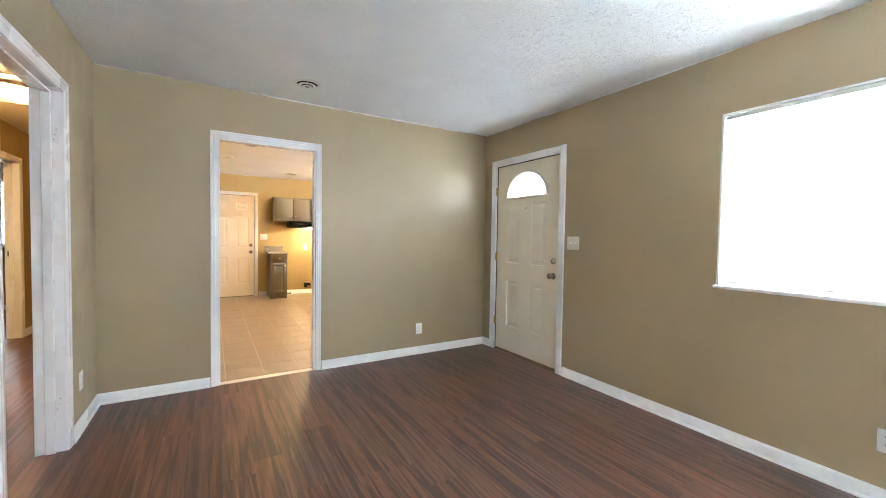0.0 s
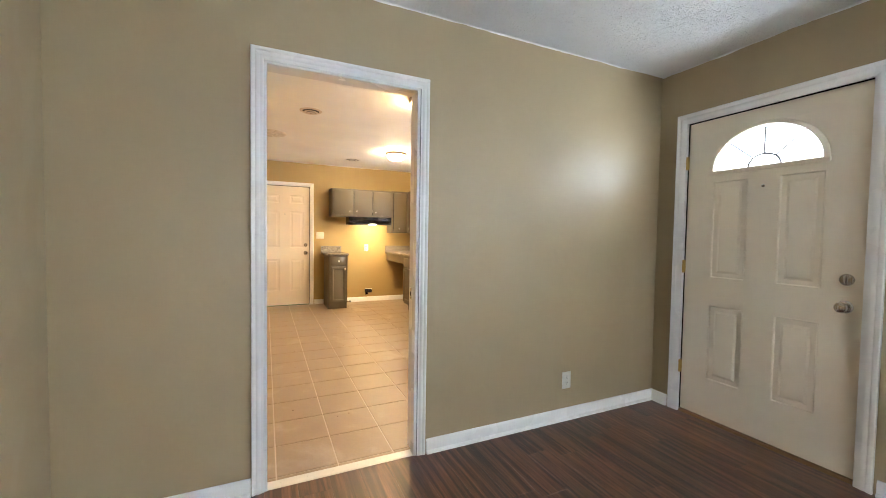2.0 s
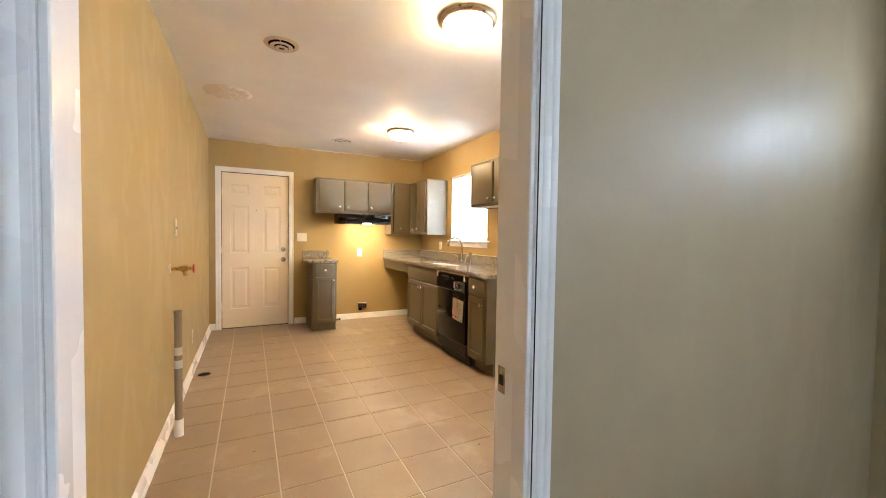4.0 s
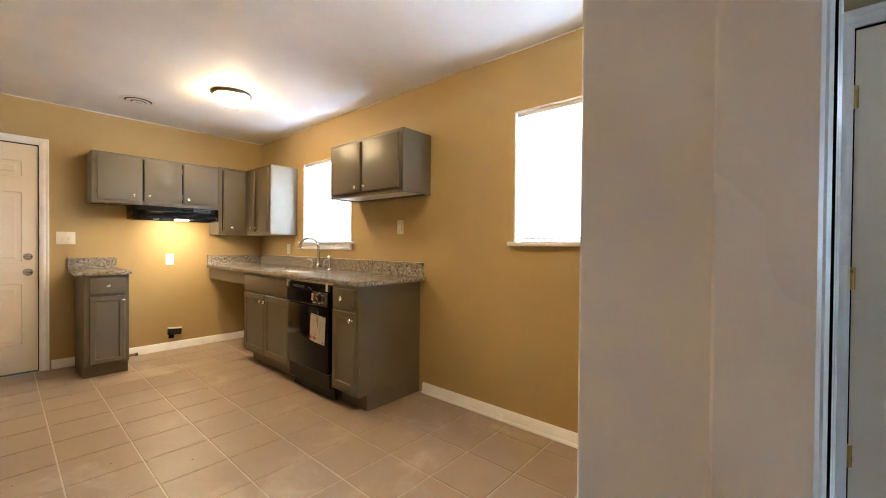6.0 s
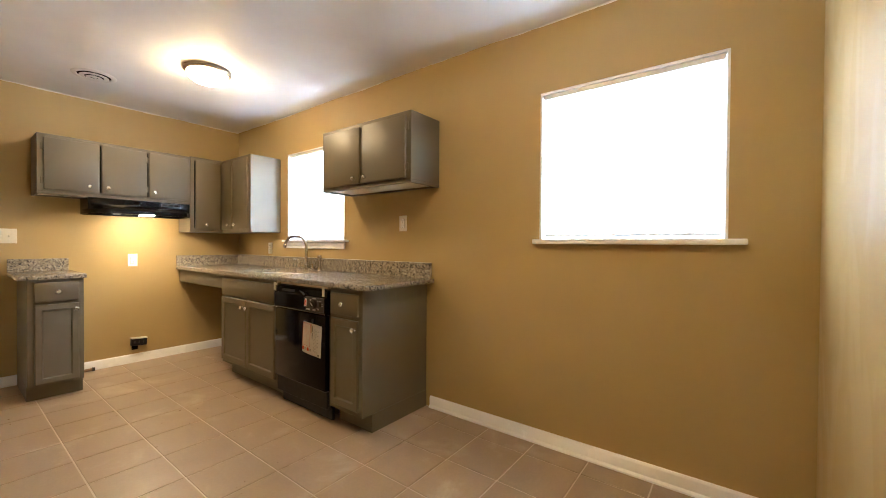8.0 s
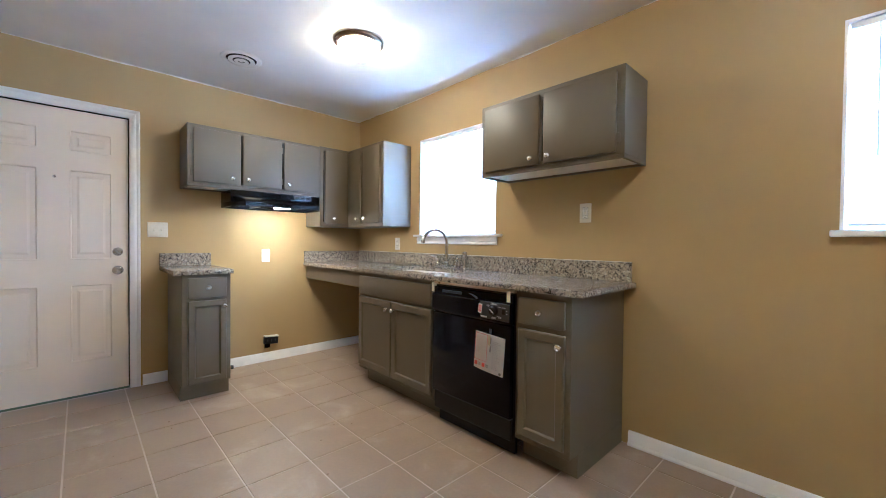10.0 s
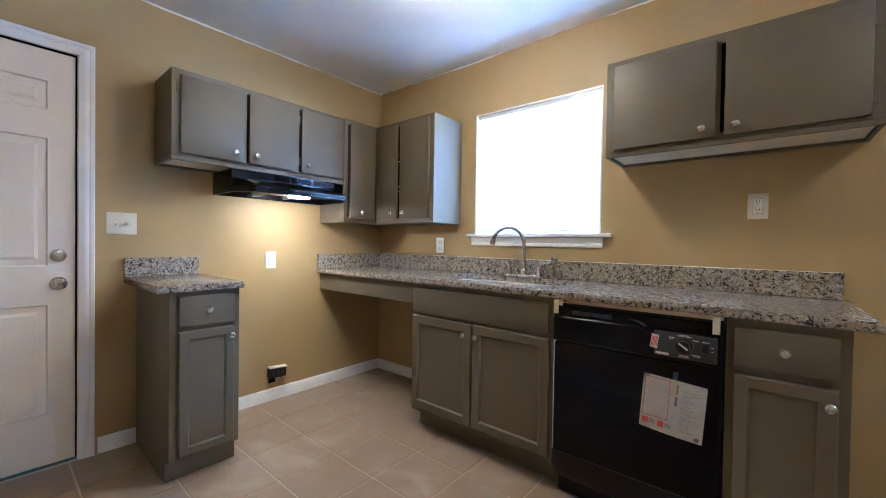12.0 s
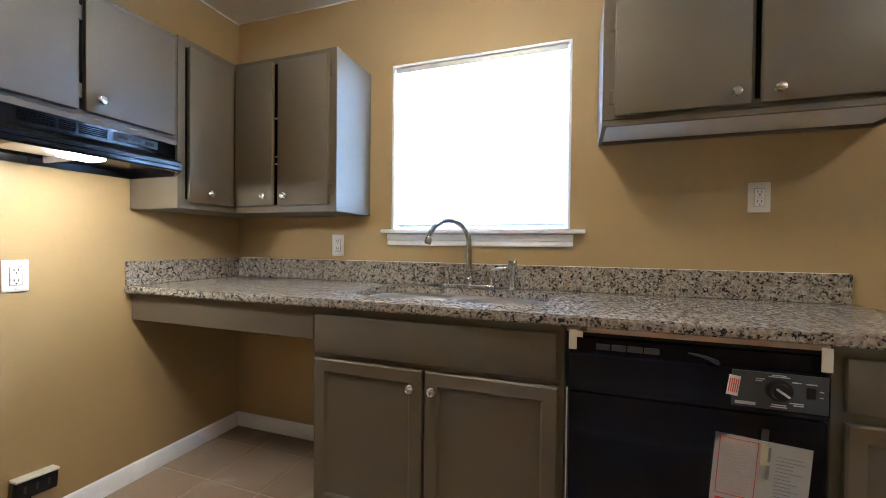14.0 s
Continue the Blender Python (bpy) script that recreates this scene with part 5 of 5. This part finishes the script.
# ---- ceiling things ----
def round_vent(x, y, r, label, mat=WHITE_PL, drop=1.0, H=H):
    """Round diffuser: flat outer ring, two inner rings and a button on struts, over a dark throat."""
    v = thing("ceiling_vent", (x, y, H), label, "vent", "round ceiling vents")
    part("outer_ring", moved(lathe([(r * 0.74, -0.0022), (r * 0.76, -0.0075), (r * 0.84, -0.0085), (r * 0.97, -0.004), (r, -0.0005), (r * 0.74, -0.0005), (r * 0.74, -0.0022)], 40), pose(x, y, H)), mat, v)
    for a, c, z in ((0.43, 0.65, -0.0105), (0.16, 0.35, -0.0150)):
        z *= drop
        part("inner_ring", moved(lathe([(r * a, z), (r * c, z + 0.001), (r * c, z + 0.003), (r * a, z + 0.002), (r * a, z)], 36), pose(x, y, H)), mat, v)
    part("button", moved(lathe([(0, -0.020), (r * 0.08, -0.019), (r * 0.12, -0.016), (r * 0.11, -0.013), (0, -0.013)], 24), pose(x, y, H)), mat, v)
    for k in range(3):
        a = radians(20 + 120 * k)
        part("strut", tube([(x + 0.06 * r * math.cos(a), y + 0.06 * r * math.sin(a), H - 0.011), (x + 0.78 * r * math.cos(a), y + 0.78 * r * math.sin(a), H - 0.004)], 0.0016, 6), mat, v)
    # black disc on the ceiling paints the shade of the throat
    part("throat", moved(lathe([(0, -0.0016), (r * 0.77, -0.0016), (r * 0.77, -0.0006), (0, -0.0006)], 36), pose(x, y, H)), SHADOW_GAP, v)


round_vent(-2.128, -0.456, 0.105, "white round ceiling vent in the living room", WHITE_PL, 1.6, HL)
round_vent(-2.323, 2.015, 0.105, "aged cream round ceiling vent with dark open slots", BEIGE, 1.7)
round_vent(-1.447, 4.34, 0.135, "larger white round ceiling vent near the hood", WHITE_PL, 1.3)


def dome_light(x, y, r=0.155, label="flush ceiling light with a frosted dome, lit", glow=DOME):
    v = thing("ceiling_light", (x, y, H), label, "ceiling light", "flush ceiling lights")
    part("pan", moved(lathe([(0, -0.0005), (r, -0.0005), (r, -0.008), (r * 0.985, -0.012), (r * 1.0, -0.018), (r * 0.96, -0.025), (r * 0.90, -0.030), (r * 0.86, -0.030), (r * 0.85, -0.025), (0, -0.025)], 44), pose(x, y, H)), BRONZE, v)
    part("dome", moved(lathe([(r * 0.855, -0.027), (r * 0.85, -0.040), (r * 0.76, -0.066), (r * 0.58, -0.086), (r * 0.37, -0.097), (r * 0.17, -0.102), (0, -0.103)], 40), pose(x, y, H)), glow, v, "glowing frosted glass dome")
    part("finial", moved(lathe([(0, -0.100), (0.010, -0.102), (0.010, -0.106), (0.006, -0.110), (0.008, -0.117), (0.004, -0.124), (0, -0.126)], 16), pose(x, y, H)), BRONZE, v)


dome_light(-0.965, 3.53)
dome_light(-1.43, 1.22, glow=DOME_DIM)
dome_light(-4.16, 0.88, 0.17, "flush hall ceiling light with a frosted dome, lit")

med = thing("ceiling_medallion", (-2.67, 3.12, H), "white plaster ceiling medallion with leaf ornament", "medallion")


def petal_disc(r=0.185, lobes=12, around=144, rings=18):
    """Plaster rose: a scalloped edge, a ring of hollowed petals and a beaded middle."""
    bm = bmesh.new()
    loops = []
    for j in range(1, rings + 1):
        q = j / rings
        loop = []
        for k in range(around):
            a = 2 * math.pi * k / around
            c = abs(math.cos(a * lobes / 2))
            rr = r * q * (1 - 0.09 * (1 - c ** 0.5) * q)
            z = -0.006 - 0.012 * c ** 0.6 * max(0.0, math.sin(math.pi * (q - 0.42) / 0.58)) * (q > 0.42)
            z += 0.008 * c ** 3 * math.exp(-((q - 0.68) / 0.10) ** 2)
            z -= 0.009 * math.exp(-((q - 0.36) / 0.045) ** 2) + 0.007 * (q < 0.18)
            loop.append(bm.verts.new((rr * math.cos(a), rr * math.sin(a), z if j < rings else -0.0005)))
        loops.append(loop)
    bm.faces.new(loops[0][::-1])
    for a, b in zip(loops, loops[1:]):
        for k in range(around):
            bm.faces.new((a[k], b[k], b[(k + 1) % around], a[(k + 1) % around]))
    bmesh.ops.recalc_face_normals(bm, faces=bm.faces)
    return bm


part("disc", moved(petal_disc(), pose(-2.67, 3.12, H)), PLASTER, med)

# white battens across the hall ceiling
for y0 in (0.53, 1.42):
    structure("trim", box(HX0, y0, H - 0.014, HX1, y0 + 0.06, H - 0.0005, 0.003), TRIM, "white painted batten across the hall ceiling", "batten")


def paint_edge(x, y, z, deg, length, seed, label="ragged white paint edge where the wall meets the ceiling"):
    """Ceiling paint and filler lapping unevenly on to the top of a wall."""
    rnd, m, bm = random.Random(seed), facing(x, y, z, deg), bmesh.new()
    n = int(length / 0.025)
    rows, low = [], 0.004
    for k in range(n + 1):
        low = min(0.011, max(0.0012, low + rnd.uniform(-0.0022, 0.0022)))
        u = length * k / n
        rows.append([bm.verts.new(m @ Vector(p)) for p in ((u, -0.0002, -low), (u, -0.0010, -low * 0.7), (u, -0.0016, -0.0006), (u, -0.0002, -0.0006))])
    for a, b in zip(rows, rows[1:]):
        for k in range(4):
            bm.faces.new((a[k], b[k], b[(k + 1) % 4], a[(k + 1) % 4]))
    structure("trim", bm, CEIL, label, "paint edge")


paint_edge(LX0, 0, HL, 0, 3.5, 1)
paint_edge(0, 0, HL, -90, 4.5, 2)
paint_edge(KX0, KY1, H, 0, 2.92, 3)
paint_edge(KX1, KY1, H, -90, 4.9, 4)


# ---- floor pieces ----
def piece_mesh(name, w, l, h, material, bev, made={}):
    key = (name, round(w, 3), round(l, 3))
    if key not in made:
        bm = bmesh.new()
        a = [bm.verts.new((sx * w / 2, sy * l / 2, -h)) for sx, sy in ((-1, -1), (1, -1), (1, 1), (-1, 1))]
        b = [bm.verts.new((sx * w / 2, sy * l / 2, -bev)) for sx, sy in ((-1, -1), (1, -1), (1, 1), (-1, 1))]
        c = [bm.verts.new((sx * (w / 2 - bev), sy * (l / 2 - bev), 0)) for sx, sy in ((-1, -1), (1, -1), (1, 1), (-1, 1))]
        for p, q in ((a, b), (b, c)):
            for k in range(4):
                bm.faces.new((p[k], p[(k + 1) % 4], q[(k + 1) % 4], q[k]))
        bm.faces.new(c)
        me = bpy.data.meshes.new(name)
        bm.to_mesh(me)
        bm.free()
        me.materials.append(material)
        made[key] = me
    return made[key]


def lay(name, me, x, y, z, parent):
    ob = new(name, me)
    ob.matrix_basis = Matrix.Translation((x, y, z))
    ob.parent = parent
    ob.matrix_parent_inverse = PLACED[parent].inverted()
    return ob


rng = random.Random(11)
floor_k = bpy.data.objects["floor_kitchen"]
P, GAP = 0.308, 0.007
xs = sorted({KX0, *[-0.83 - P * k for k in range(-2, 8) if KX0 < -0.83 - P * k < KX1], KX1})
ys = sorted({0.066, *[4.712 - P * k for k in range(-1, 16) if 0.066 < 4.712 - P * k < KY1], KY1})
for x0, x1 in zip(xs, xs[1:]):
    for y0, y1 in zip(ys, ys[1:]):
        if x1 - x0 > 0.02 and y1 - y0 > 0.02:
            lay("tile", piece_mesh("tile", x1 - x0 - GAP, y1 - y0 - GAP, 0.004, TILE, 0.0012), (x0 + x1) / 2, (y0 + y1) / 2, rng.uniform(-0.0006, 0.0), floor_k)


def planks(parent, x0, x1, y0, y1, width=0.152, length=1.22):
    x = x1
    while x > x0 + 0.01:
        w = min(width, x - x0)
        y = y1 + rng.uniform(0, length * 0.9)
        while y > y0:
            a, b = max(y0, y - length), min(y1, y)
            if b - a > 0.03:
                lay("plank", piece_mesh("plank", w - 0.0005, round(b - a, 3) - 0.0005, 0.004, PLANK, 0.0003), x - w / 2, (a + b) / 2, 0.0, parent)
            y -= length
        x -= width


planks(bpy.data.objects["floor_living"], LX0, 0.0, LY0, 0.02)
planks(bpy.data.objects["floor_hall"], HX0, LX0, -2.4, 3.6)
planks(bpy.data.objects["floor_hall"], -7.6, HX0, 1.2, 5.1)

# crumbs of plaster and grit left on the tile floor
rng = random.Random(21)
grit = thing("floor_debris", (-1.7, 2.2, 0.0), "scattered crumbs of plaster and grit on the tiles", "debris", "", "stuff")
bm = bmesh.new()
for k in range(70):
    x, y, r = rng.uniform(-2.6, -0.9), rng.uniform(0.5, 4.2), rng.uniform(0.0015, 0.005)
    res = bmesh.ops.create_icosphere(bm, subdivisions=1, radius=r, matrix=pose(x, y, r * 0.4) @ Matrix.Diagonal((rng.uniform(0.7, 1.6), 1.0, 0.5, 1.0)))
part("crumbs", bm, OAK, grit)
